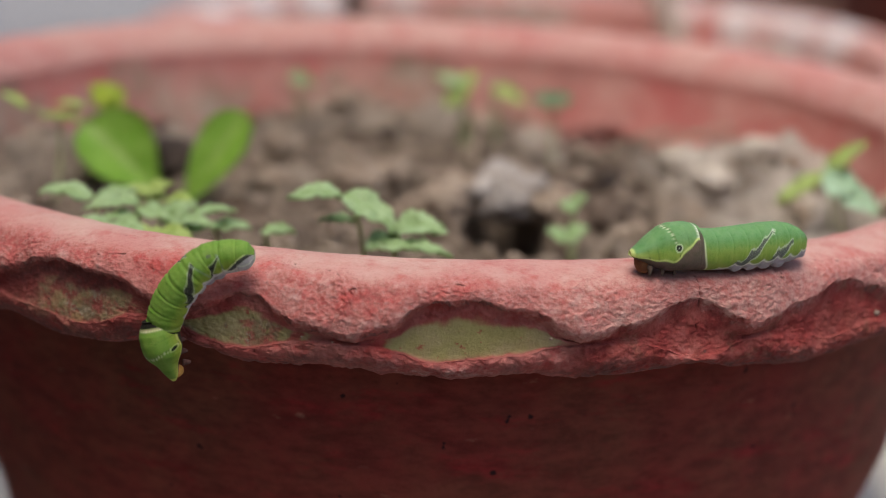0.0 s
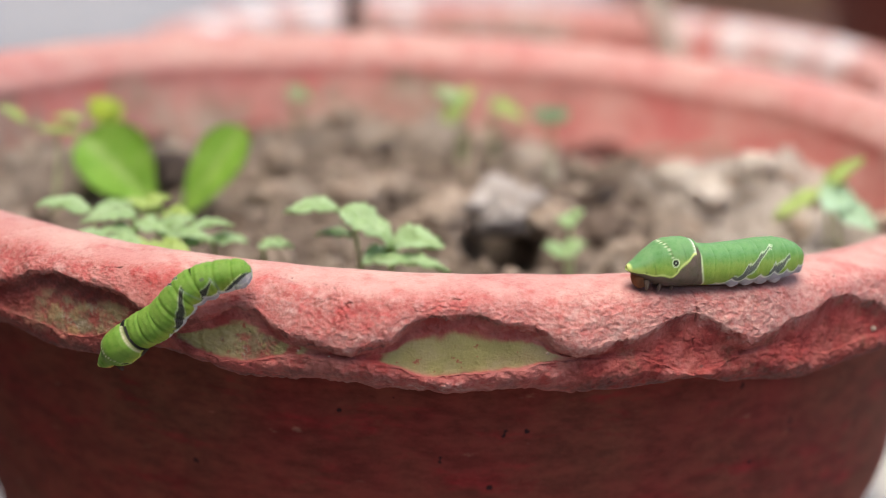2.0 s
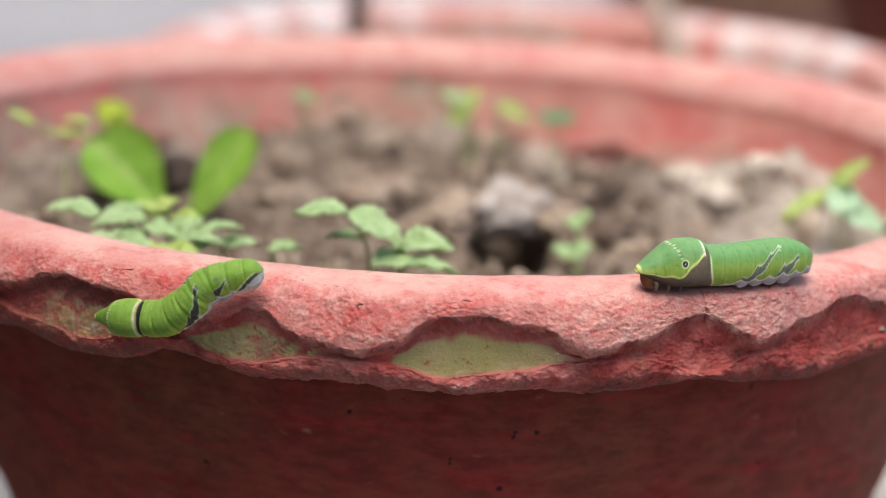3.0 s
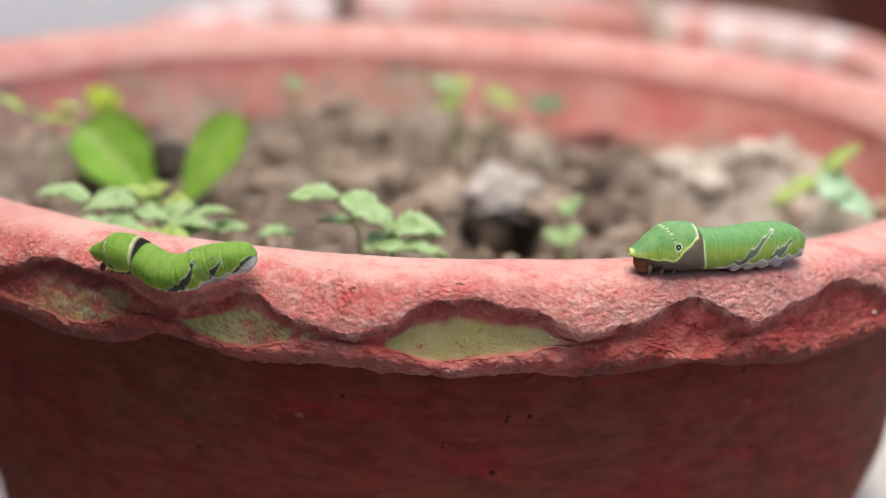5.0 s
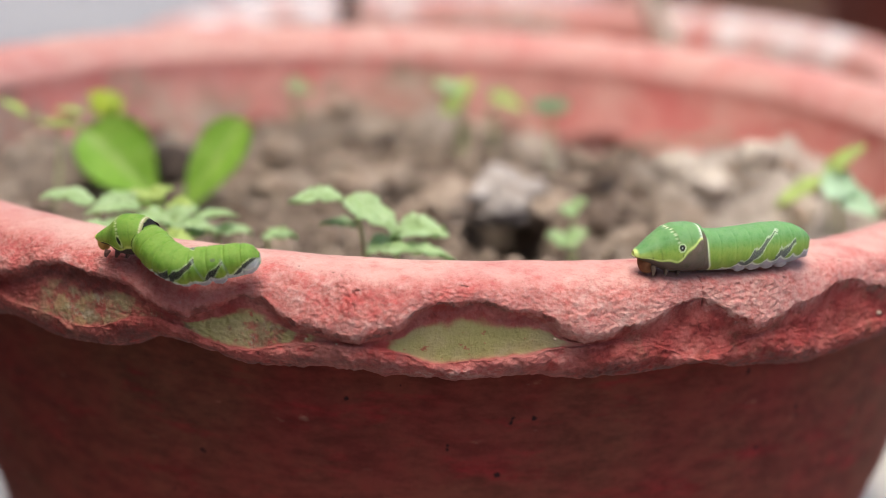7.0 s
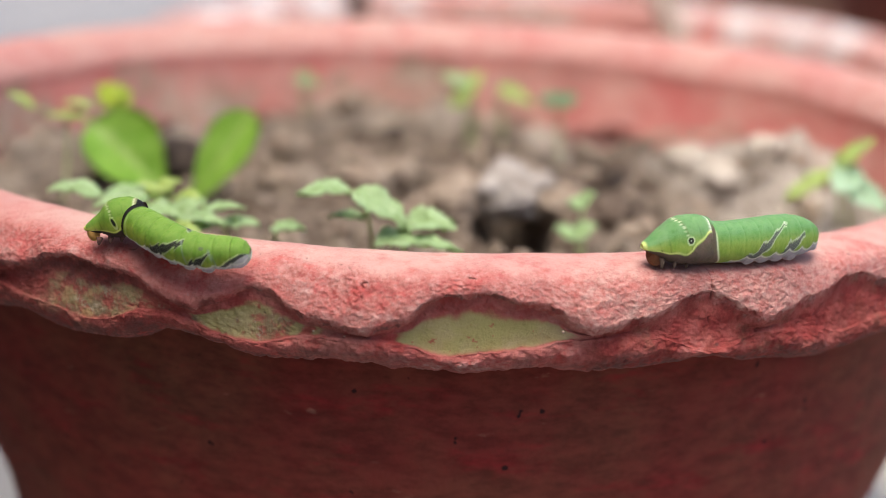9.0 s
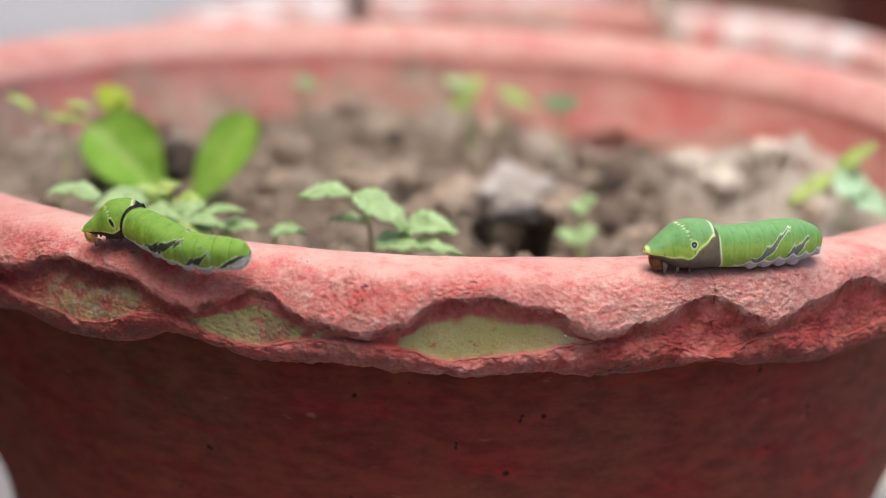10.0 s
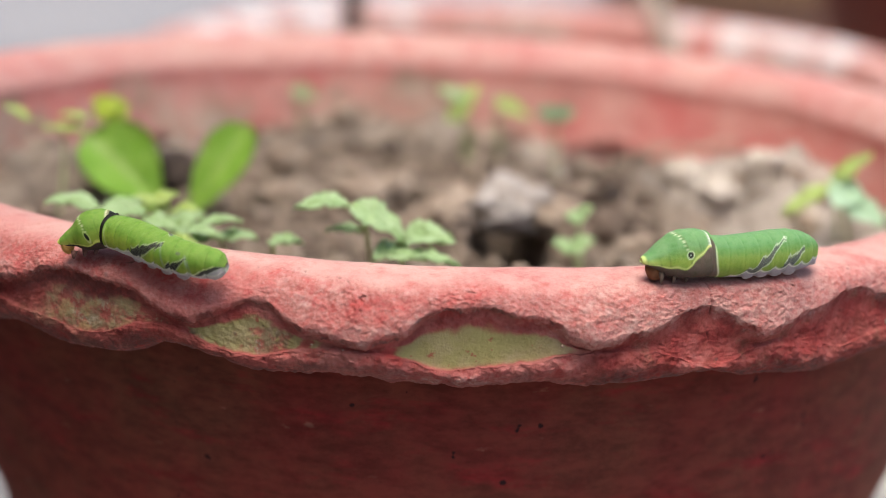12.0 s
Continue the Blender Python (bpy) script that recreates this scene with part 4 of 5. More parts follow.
tagged(mesh_object("earth_bed", bed, [(i, i + 1, i + 61, i + 60) for i in range(59 * 60) if i % 60 != 59], BED), "bare dark brown earth bed beside the concrete", "earth bed", kind="structure")
plank("wooden_plank", (1.6, 0.30, 0.045), pose(1.02, 2.24, 0.036, 0, 0, 2), BROWN, "brown weathered wooden plank lying on the earth", "plank")
third = copy_thing(rear, pose(0.435, 1.05, 0, 0, 0, 70))
tagged(third, "dark red clay flower pot standing on the concrete", "flower pot", "flower pots")


def sunlit_patch():
    """A thin low pale heap on the concrete; its colour carries the sunlit ground's brightness."""
    sand = stone_material("sunlit_concrete", (0.60, 0.54, 0.44), (0.72, 0.66, 0.56))
    V, F = [], []
    for j in range(13):
        for i in range(48):
            a, u = 2 * math.pi * i / 48, j / 12
            r = u * (0.30 + 0.05 * noise.noise(Vector((math.cos(a) * 2, math.sin(a) * 2, 3.0))))
            x, y = 0.47 + 0.85 * r * math.cos(a), 0.42 + 1.25 * r * math.sin(a)
            V.append((x, y, 0.012 * (1 - u ** 3) + (0.003 * noise.noise(Vector((x, y, 0)) * 40) if j < 12 else -0.001)))
    F = grid_faces(13, 48, wrap_cols=True)
    return tagged(mesh_object("sunlit_patch", V, F, sand), "thin pale cream heap added for sunlit concrete", "sand", kind="structure")


sunlit_patch()


def wall(name, size, m, label):
    bm = bmesh.new()
    bmesh.ops.create_cube(bm, size=1.0)
    bmesh.ops.scale(bm, vec=size, verts=bm.verts)
    ob = bm_object(name, bm, BLOCKER)
    ob.matrix_world = m
    ob.data.polygons.foreach_set("use_smooth", [False] * len(ob.data.polygons))
    return tagged(ob, label, "wall", kind="structure")


# Unseen walls, added only to keep low sky light off the pot's side.
wall("south_blocker", (7.0, 0.2, 0.66), pose(0, -1.45, 0.33), "unseen dark wall added behind the camera to block light")
wall("west_blocker", (0.2, 2.3, 1.34), pose(-0.55, -0.45, 0.67), "unseen dark wall added at the left to block light")


# ---- caterpillars ----
def mixed(a, c, f):
    f = np.clip(f, 0, 1)[..., None]
    return np.asarray(a) * (1 - f) + np.asarray(c) * f


class Marks:
    """Colours of one caterpillar along its body (0 head to 1 tail) and round it (0 back to 180 belly)."""

    def __init__(self, green, flank, belly, band, edge):
        self.green, self.flank, self.belly, self.band, self.edge = green, flank, belly, band, edge


STATIONS = (0.0, 0.018, 0.04, 0.085, 0.15, 0.19, 0.23, 0.28, 0.315, 0.335, 0.346, 0.37, 0.45, 0.6, 0.72, 0.82, 0.89, 0.94, 0.975, 1.0)
PLUMP = ((0.7, 1.9, 2.5, 3.6, 4.6, 4.9, 5.0, 5.0, 4.9, 4.7, 4.4, 4.5, 4.7, 4.8, 4.8, 4.6, 4.2, 3.5, 2.5, 1.2),
         (0.9, 1.3, 1.9, 3.6, 5.7, 6.3, 6.4, 6.4, 6.3, 6.0, 5.0, 4.7, 4.4, 4.7, 5.0, 4.9, 4.3, 3.4, 2.3, 1.2),
         (0.2, 0.7, 1.3, 2.6, 3.8, 4.0, 4.1, 4.2, 4.2, 4.2, 4.2, 4.3, 4.5, 4.6, 4.6, 4.4, 4.1, 3.6, 3.1, 2.2))
SLIM = ((0.5, 1.2, 1.9, 3.3, 4.5, 4.9, 5.0, 5.0, 4.9, 4.8, 4.5, 4.7, 4.9, 4.9, 4.8, 4.7, 4.5, 4.2, 3.4, 1.5),
        (0.5, 1.1, 1.8, 3.6, 5.5, 6.0, 6.1, 5.9, 5.4, 4.6, 4.0, 4.4, 4.6, 4.8, 5.0, 5.0, 4.9, 4.5, 3.6, 1.2),
        (0.3, 0.9, 1.4, 2.7, 3.8, 4.0, 4.1, 4.2, 4.2, 4.2, 4.2, 4.3, 4.5, 4.6, 4.6, 4.5, 4.4, 4.2, 3.6, 1.8))


def half_sizes(s, girths):
    """Half width, height of the back above the axis and depth of the belly below it, along the body from 0 to 1."""
    return tuple(np.interp(s, STATIONS, v) / 1000 for v in girths)


def tube(s0, s1, x_at, girth, rows, cols, tuck, crease, colour, cap0, cap1, girths, taper=0.0, neck=0.0, nose=0.0007):
    """A piece of the body: rings from s0 to s1, tucked in at both ends so that neighbours overlap without gaps."""
    S = np.linspace(s0, s1, rows)
    q = np.linspace(0, 1, rows)
    phi = np.linspace(0, 2 * math.pi, cols, endpoint=False)
    wd, up, dn = (girth * (1 - taper * smooth_step(S, 0.40, 0.95)) * (1 - neck * np.exp(-((S - 0.088) / 0.046) ** 2)) * v for v in half_sizes(np.clip(S, 0, 1), girths))
    pinch = np.ones(rows)
    if cap0:
        pinch *= 1 - tuck * (1 - smooth_step(q, 0, 0.24))
    if cap1:
        pinch *= 1 - tuck * smooth_step(q, 0.76, 1)
    pinch *= 1 - crease * np.cos(q * 2 * math.pi * 3) * smooth_step(q, 0.1, 0.3) * (1 - smooth_step(q, 0.7, 0.9))
    c, d = np.cos(phi)[None], np.sin(phi)[None]
    flat = np.where(c < 0, dn[:, None] * (-np.abs(c) ** 0.8), up[:, None] * np.abs(c) ** 0.92)
    Z = flat * pinch[:, None] - nose * girth * (1 - smooth_step(S, 0.0, 0.13))[:, None]
    Y = wd[:, None] * np.sign(d) * np.abs(d) ** 0.88 * pinch[:, None]
    X = np.broadcast_to(x_at(S)[:, None], Z.shape)
    P = np.stack([X, Y, Z], 2)
    around = np.degrees(np.minimum(phi, 2 * math.pi - phi))[None] + 0 * Z
    along = np.broadcast_to(S[:, None], Z.shape)
    local = np.broadcast_to(q[:, None], Z.shape)
    col = colour(along, around, local)
    verts = list(P.reshape(-1, 3))
    cols_out = list(col.reshape(-1, 3))
    F = [f[::-1] for f in grid_faces(rows, cols, wrap_cols=True)]
    for ring, row in ((0, 0), (rows - 1, rows - 1)):
        mid = P[row].mean(0)
        verts.append(mid)
        cols_out.append(col[row].mean(0))
        k = len(verts) - 1
        for j in range(cols):
            n = (j + 1) % cols
            F.append((k, row * cols + n, row * cols + j) if ring else (k, row * cols + j, row * cols + n))
    return verts, F, np.array(cols_out)


THORAX_END = 0.335


def thorax_colour(mk):
    def colour(s, phi, q):
        green = mixed(mk.green, mk.flank, smooth_step(phi, 50, 92))
        margin = 103 + 2.5 * np.sin(s * 75) + 10 * (1 - smooth_step(s, 0.0, 0.05)) - mk.rise * smooth_step(s, 0.17, 0.322)
        out = mixed(green, mk.edge, np.exp(-((phi - margin + 2.5) / 3.0) ** 2))
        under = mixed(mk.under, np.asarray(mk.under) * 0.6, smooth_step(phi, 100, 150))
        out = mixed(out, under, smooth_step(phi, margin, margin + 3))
        shield = 1 - smooth_step(phi, margin - 6, margin - 2)
        dots = 0.5 + 0.5 * np.sign(np.sin(phi * 0.62))
        # dotted line across the shield, with the eye spot at its lower end
        line = np.exp(-((s - 0.150 - phi * 0.0006 - 0.003 * np.sin(phi * 0.33)) / 0.0075) ** 2) * (1 - smooth_step(phi, 66, 70)) * (0.45 + 0.55 * np.sin(phi * 0.27 + 1.0) ** 2)
        out = mixed(out, (0.10, 0.13, 0.04), 0.5 * np.exp(-((s - 0.156 - phi * 0.0006) / 0.006) ** 2) * (1 - smooth_step(phi, 66, 70)))
        out = mixed(out, (0.66, 0.66, 0.45), line * dots * 0.9)
        ds, dp = (s - 0.205) / 0.021, (phi - 74) / 9.5
        rr = np.sqrt(ds ** 2 + dp ** 2)
        if mk.band == "eyed":
            out = mixed(out, (0.55, 0.6, 0.36), (1 - smooth_step(rr, 0.85, 1.05)))
            out = mixed(out, (0.03, 0.025, 0.02), (1 - smooth_step(rr, 0.6, 0.72)))
            # the eye spot's small highlight, painted as a pale dot
            out = mixed(out, (0.5, 0.5, 0.45), (1 - smooth_step(rr, 0.10, 0.24)))
        else:
            slit = np.sqrt(((s - 0.192 - (phi - 76) * 0.0007) / 0.010) ** 2 + ((phi - 76) / 11) ** 2)
            out = mixed(out, (0.012, 0.012, 0.01), 1 - smooth_step(slit, 0.8, 1.05))
            out = mixed(out, (0.55, 0.56, 0.30), 0.7 * np.exp(-((slit - 1.35) / 0.22) ** 2))
        # creases of the shield
        out = mixed(out, out * 0.72, 0.6 * np.exp(-((s - 0.235 - phi * 0.00035) / 0.004) ** 2) * smooth_step(phi, 20, 50) * shield)
        for at, reach, strong in ((0.074, 46, 0.9), (0.215, 88, 0.7), (0.115, 62, 0.25)):
            notch = np.exp(-((s - at - (phi - 100) * 0.0003) / 0.0035) ** 2) * smooth_step(phi, margin - 12 if strong > 0.5 else margin - 60, margin - 5) * shield
            out = mixed(out, (0.03, 0.035, 0.015), strong * notch)
            out = mixed(out, out * 0.75, 0.5 * np.exp(-((s - at - (phi - 100) * 0.0003) / 0.004) ** 2) * smooth_step(phi, reach, reach + 20) * shield)
        # beaded collar and the dark fold behind it
        beads = 0.5 + 0.5 * np.sin(phi * 0.75)
        out = mixed(out, (0.25, 0.21, 0.12), np.exp(-((s - mk.collar - 0.007) / 0.006) ** 2) * shield)
        out = mixed(out, mk.bead, np.exp(-((s - mk.collar) / mk.wide) ** 2) * (0.4 + 0.6 * beads) * shield)
        out = mixed(out, mk.gap[1], smooth_step(s, mk.gap[0], mk.gap[0] + 0.004))
        out = mixed(out, mk.edge, 0.55 * (1 - smooth_step(s, 0.02, 0.10)) * smooth_step(phi, 60, 100) * shield)
        return mixed(out, mk.edge, 1 - smooth_step(s, 0.008, 0.020))
    return colour


def abdomen_colour(mk):
    def colour(s, phi, q):
        green = mixed(mk.green, mk.flank, smooth_step(phi, 45, 100))
        ripple = np.abs(np.sin((s - 0.36) * math.pi * 12.5))
        margin = mk.margin + 13 * ripple + mk.skirt * (1 - smooth_step(s, 0.36, 0.52)) - 10 * smooth_step(s, 0.88, 0.97) - mk.lift * smooth_step(s, 0.55, 0.80)
        out = mixed(green, green * 0.80, mk.crease * np.exp(-((q - 0.5) / 0.05) ** 2) * smooth_step(phi, 20, 60))
        # first slanting band, short second band, tail patch
        for start, stop, top, wide in mk.bands:
            u = (s - start) / (stop - start)
            path = margin - (margin - top) * np.clip(u, 0, 1) ** 1.1
            gap = np.abs(phi - path + 1.6 * np.sin(s * 170 + phi * 0.21) + 0.9 * np.sin(s * 390 - phi * 0.3))
            thick = (mk.tip + 9.5 * np.clip(1 - u, 0, 1) ** 1.2) if wide > 0.019 else (3.6 + 9.0 * np.clip(1 - u, 0, 1))
            thick = thick * mk.broad
            inside = (u > -0.05) & (u < 1.06)
            edge = np.where(inside, np.exp(-((gap - thick) / 2.2) ** 2), 0)
            out = mixed(out, (0.55, 0.56, 0.42), mk.outline * edge)
            speck = 0.5 + 0.5 * np.sin(s * 620 + phi * 0.55) * np.sin(phi * 0.95 - s * 350)
            dark = mixed(mk.dark, (0.42, 0.42, 0.34), smooth_step(speck, 0.66, 0.95) * 0.55)
            out = mixed(out, dark, np.where(inside, 1 - smooth_step(gap, thick - 4, thick - 1), 0))
        # pale grey-lilac folds running down from the upper ends of the bands
        for s_top, s_low, top in ((0.686, 0.732, 22), (0.822, 0.848, 40)):
            at = s_top + (s_low - s_top) * (phi - top) / (margin - top)
            out = mixed(out, (0.26, 0.33, 0.25), mk.fold * np.exp(-((s - at) / 0.0055) ** 2) * smooth_step(phi, top - 8, top + 2))
        spot = np.sqrt(((s - mk.ring[0]) / 0.014) ** 2 + ((phi - mk.ring[1]) / 7) ** 2)
        out = mixed(out, mk.ring[2], 0.8 * (1 - smooth_step(np.abs(spot - 0.55), 0.25, 0.5)))
        for start in (0.53, 0.735):
            root_patch = smooth_step(s, start - 0.03, start - 0.01) * (1 - smooth_step(s, start + 0.045, start + 0.065)) * smooth_step(phi, margin - 13, margin - 9)
            out = mixed(out, mk.dark, 0.85 * root_patch)
        rear_edge = mk.rear - mk.slope * (phi - 50)
        on_side = smooth_step(phi, 52, 60)
        out = mixed(out, mk.belly, smooth_step(s, rear_edge, rear_edge + 0.004) * on_side)
        out = mixed(out, mk.dark, 0.9 * smooth_step(s, rear_edge, rear_edge + 0.003) * (1 - smooth_step(s, rear_edge + mk.rump - 0.006, rear_edge + mk.rump)) * on_side)
        out = mixed(out, (0.74, 0.74, 0.40), np.exp(-((s - rear_edge + 0.004) / (0.005 if mk.band != "eyed" else 0.003)) ** 2) * on_side)
        out = mixed(out, (0.72, 0.70, 0.60), np.exp(-((phi - margin + 2) / 3.6) ** 2))
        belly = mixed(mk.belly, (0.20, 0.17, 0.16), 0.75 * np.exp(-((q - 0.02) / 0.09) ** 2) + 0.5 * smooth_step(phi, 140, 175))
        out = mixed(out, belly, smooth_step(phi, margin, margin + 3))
        hem = 0.349 + 0.026 * smooth_step(phi, 70, 150)
        if mk.band == "eyed":
            out = mixed(out, mk.under, (1 - smooth_step(s, hem - 0.004, hem - 0.001)) * smooth_step(phi, 25, 50))
        out = mixed(out, (0.66, 0.65, 0.42), mk.hem * np.exp(-((s - hem) / 0.0045) ** 2) * smooth_step(phi, 35, 70))
        if mk.band != "eyed":
            out = mixed(out, (0.010, 0.008, 0.006), 1 - smooth_step(s, 0.338, 0.343))
        return out
    return colour


def caterpillar(at, girth, thorax_length, segment_length, mk, skin, poses, label, limbs):
    """A caterpillar as a chain of rigid rings: the humped thorax with head and legs, then eight rings of the hind body."""
    root = new("caterpillar")
    root.empty_display_size = 0.01
    root.location = at
    tagged(root, label, "caterpillar", "caterpillars on the rim")
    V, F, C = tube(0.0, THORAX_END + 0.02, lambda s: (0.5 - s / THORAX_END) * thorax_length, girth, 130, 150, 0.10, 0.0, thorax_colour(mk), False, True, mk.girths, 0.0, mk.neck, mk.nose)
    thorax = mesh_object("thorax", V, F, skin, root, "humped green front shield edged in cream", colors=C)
    # head: a rounded tan capsule below the front of the shield
    bm = bmesh.new()
    bmesh.ops.create_uvsphere(bm, u_segments=24, v_segments=16, radius=1.0)
    bmesh.ops.scale(bm, vec=[k * girth * mk.skull for k in (0.0020, 0.0023, 0.0027)], verts=bm.verts)
    head = bm_object("head", bm, limbs[0], thorax, "tan rounded head")
    head.location = mk.head
    for k, x in enumerate((0.24, 0.05, -0.14)):
        for side in (-1, 1):
            stalk(thorax, (thorax_length * x, 0.0020 * side, -0.0024), (thorax_length * (x + 0.03), 0.0031 * side, -0.0044 * girth), 0.00075, 0.0002, limbs[1], "leg", (0, 0.0004 * side, 0))
    rings = []
    for i in range(8):
        s0, s1 = THORAX_END + (1 - THORAX_END) * i / 8, THORAX_END + (1 - THORAX_END) * (i + 1) / 8
        pad = (s1 - s0) * 0.16
        a, b = s0 - pad, min(s1 + pad, 1.0)
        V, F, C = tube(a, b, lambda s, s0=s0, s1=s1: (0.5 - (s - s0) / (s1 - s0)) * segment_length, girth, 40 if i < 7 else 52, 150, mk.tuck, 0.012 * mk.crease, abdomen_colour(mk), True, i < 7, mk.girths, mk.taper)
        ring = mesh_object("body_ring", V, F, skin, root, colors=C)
        rings.append(ring)
        if i in (2, 3, 4, 5, 7):
            for side in (-1, 1):
                bm = lump(0.0016 * girth, i * 3 + side, 0.9, 0.12, 2)
                foot = bm_object("proleg", bm, limbs[2], ring)
                foot.location = (0, 0.0025 * side * girth, -0.0034 * girth)
                foot.scale = (1.15, 0.75, 0.9)
                if i == 7:
                    foot.location, foot.scale = (0.0006, 0.0016 * side * girth, -0.0022 * girth), (0.9, 0.9, 0.8)
    for ob, m in zip([thorax] + rings, poses):
        ob.matrix_local = m
    return root, thorax, rings


HEAD_SKIN = stone_material("tan_head", (0.50, 0.25, 0.05), (0.56, 0.34, 0.12))
LEG_SKIN = stone_material("leg_skin", (0.085, 0.036, 0.028), (0.13, 0.062, 0.048))
FOOT_SKIN = stone_material("foot_skin", (0.37, 0.32, 0.32), (0.48, 0.43, 0.43))
DARK_HEAD = stone_material("brown_head", (0.15, 0.060, 0.025), (0.21, 0.10, 0.04))
DARK_LEG = stone_material("brown_leg", (0.065, 0.040, 0.028), (0.10, 0.066, 0.048))
EXTREMITIES = (HEAD_SKIN, LEG_SKIN, FOOT_SKIN)

lime_marks = Marks((0.165, 0.272, 0.046), (0.290, 0.360, 0.050), (0.50, 0.47, 0.48), "slit", (0.62, 0.60, 0.16))
lime_marks.head = (0.0048, 0, -0.0018)
lime_marks.crease, lime_marks.tuck, lime_marks.taper = 0.6, 0.085, 0.12
lime_marks.bead, lime_marks.hem, lime_marks.broad, lime_marks.outline = (0.62, 0.56, 0.38), 0.3, 1.7, 0.7
lime_marks.neck = 0.25
lime_marks.ring = (0.785, 36, (0.13, 0.14, 0.10))
lime_marks.gap = (0.322, (0.010, 0.008, 0.006))
lime_marks.collar, lime_marks.slope = 0.311, 0.0022
lime_marks.fold, lime_marks.rump, lime_marks.under = 0.6, 0.044, (0.060, 0.036, 0.028)
lime_marks.bands = ((0.545, 0.690, 26, 0.020), (0.735, 0.825, 50, 0.018))
lime_marks.dark = (0.022, 0.020, 0.017)
jade_marks = Marks((0.155, 0.288, 0.112), (0.265, 0.355, 0.062), (0.40, 0.355, 0.375), "eyed", (0.62, 0.64, 0.22))
jade_marks.head = (0.0043, 0, -0.0018)
lime_marks.girths, lime_marks.nose, lime_marks.rise, lime_marks.skirt = SLIM, 0.0007, 18, 22
lime_marks.tip, lime_marks.wide, lime_marks.rear = 6.0, 0.0055, 0.978
jade_marks.girths, jade_marks.nose, jade_marks.rise, jade_marks.skirt = PLUMP, 0.0003, 44, 30
jade_marks.tip, jade_marks.wide, jade_marks.rear = 2.6, 0.009, 0.990
jade_marks.margin, jade_marks.lift, jade_marks.skull = 122, 14, 1.0
lime_marks.margin, lime_marks.lift, lime_marks.skull = 100, 0, 0.86
jade_marks.bead, jade_marks.hem, jade_marks.broad, jade_marks.outline = (0.80, 0.78, 0.64), 1.0, 1.5, 0.9
jade_marks.crease, jade_marks.tuck, jade_marks.taper = 0.12, 0.03, 0.0
jade_marks.neck = 0.0
jade_marks.ring = (0.748, 38, (0.52, 0.55, 0.40))
jade_marks.gap = (0.335, (0.09, 0.08, 0.05))
jade_marks.collar, jade_marks.slope = 0.314, 0.0003
jade_marks.fold, jade_marks.rump, jade_marks.under = 0.0, 0.012, (0.15, 0.105, 0.078)
jade_marks.bands = ((0.535, 0.735, 44, 0.020), (0.735, 0.850, 74, 0.018))
jade_marks.dark = (0.12, 0.12, 0.105)


def resting_poses(a0, a1, radius, z, share):
    """Poses along the rim, from the head's angle a0 to the tail's a1 in degrees, relative to the tail."""
    out = []
    stops = [a0, a0 + (a1 - a0) * share] + [a0 + (a1 - a0) * (share + (1 - share) * (i + 1) / 8) for i in range(8)]
    tail = Vector((radius * math.sin(radians(a1)), -radius * math.cos(radians(a1)), z))
    for p, q in zip(stops, stops[1:]):
        mid = radians((p + q) / 2)
        c = Vector((radius * math.sin(mid), -radius * math.cos(mid), z))
        out.append(Matrix.Translation(c - tail) @ pose(0, 0, 0, 0, 0, math.degrees(mid) + 180))
    return tail, out


tail_at, rest = resting_poses(16.8, 32.9, 0.1565, RIM_Z + 0.0040, 0.335)
rester, rester_thorax, rester_rings = caterpillar(tail_at, 1.0, 0.0152, 0.0038, jade_marks, SKIN_BLUE, rest, "plump jade-green caterpillar with eye spot resting on the rim", (DARK_HEAD, DARK_LEG, FOOT_SKIN))

crawler, crawler_thorax, crawler_segments = caterpillar((-0.034, -0.158, 0.2426), 0.83, 0.0132, 0.0036, lime_marks, SKIN, [Matrix()] * 9, "lime-green caterpillar with black slanting bands crawling over the rim", EXTREMITIES)


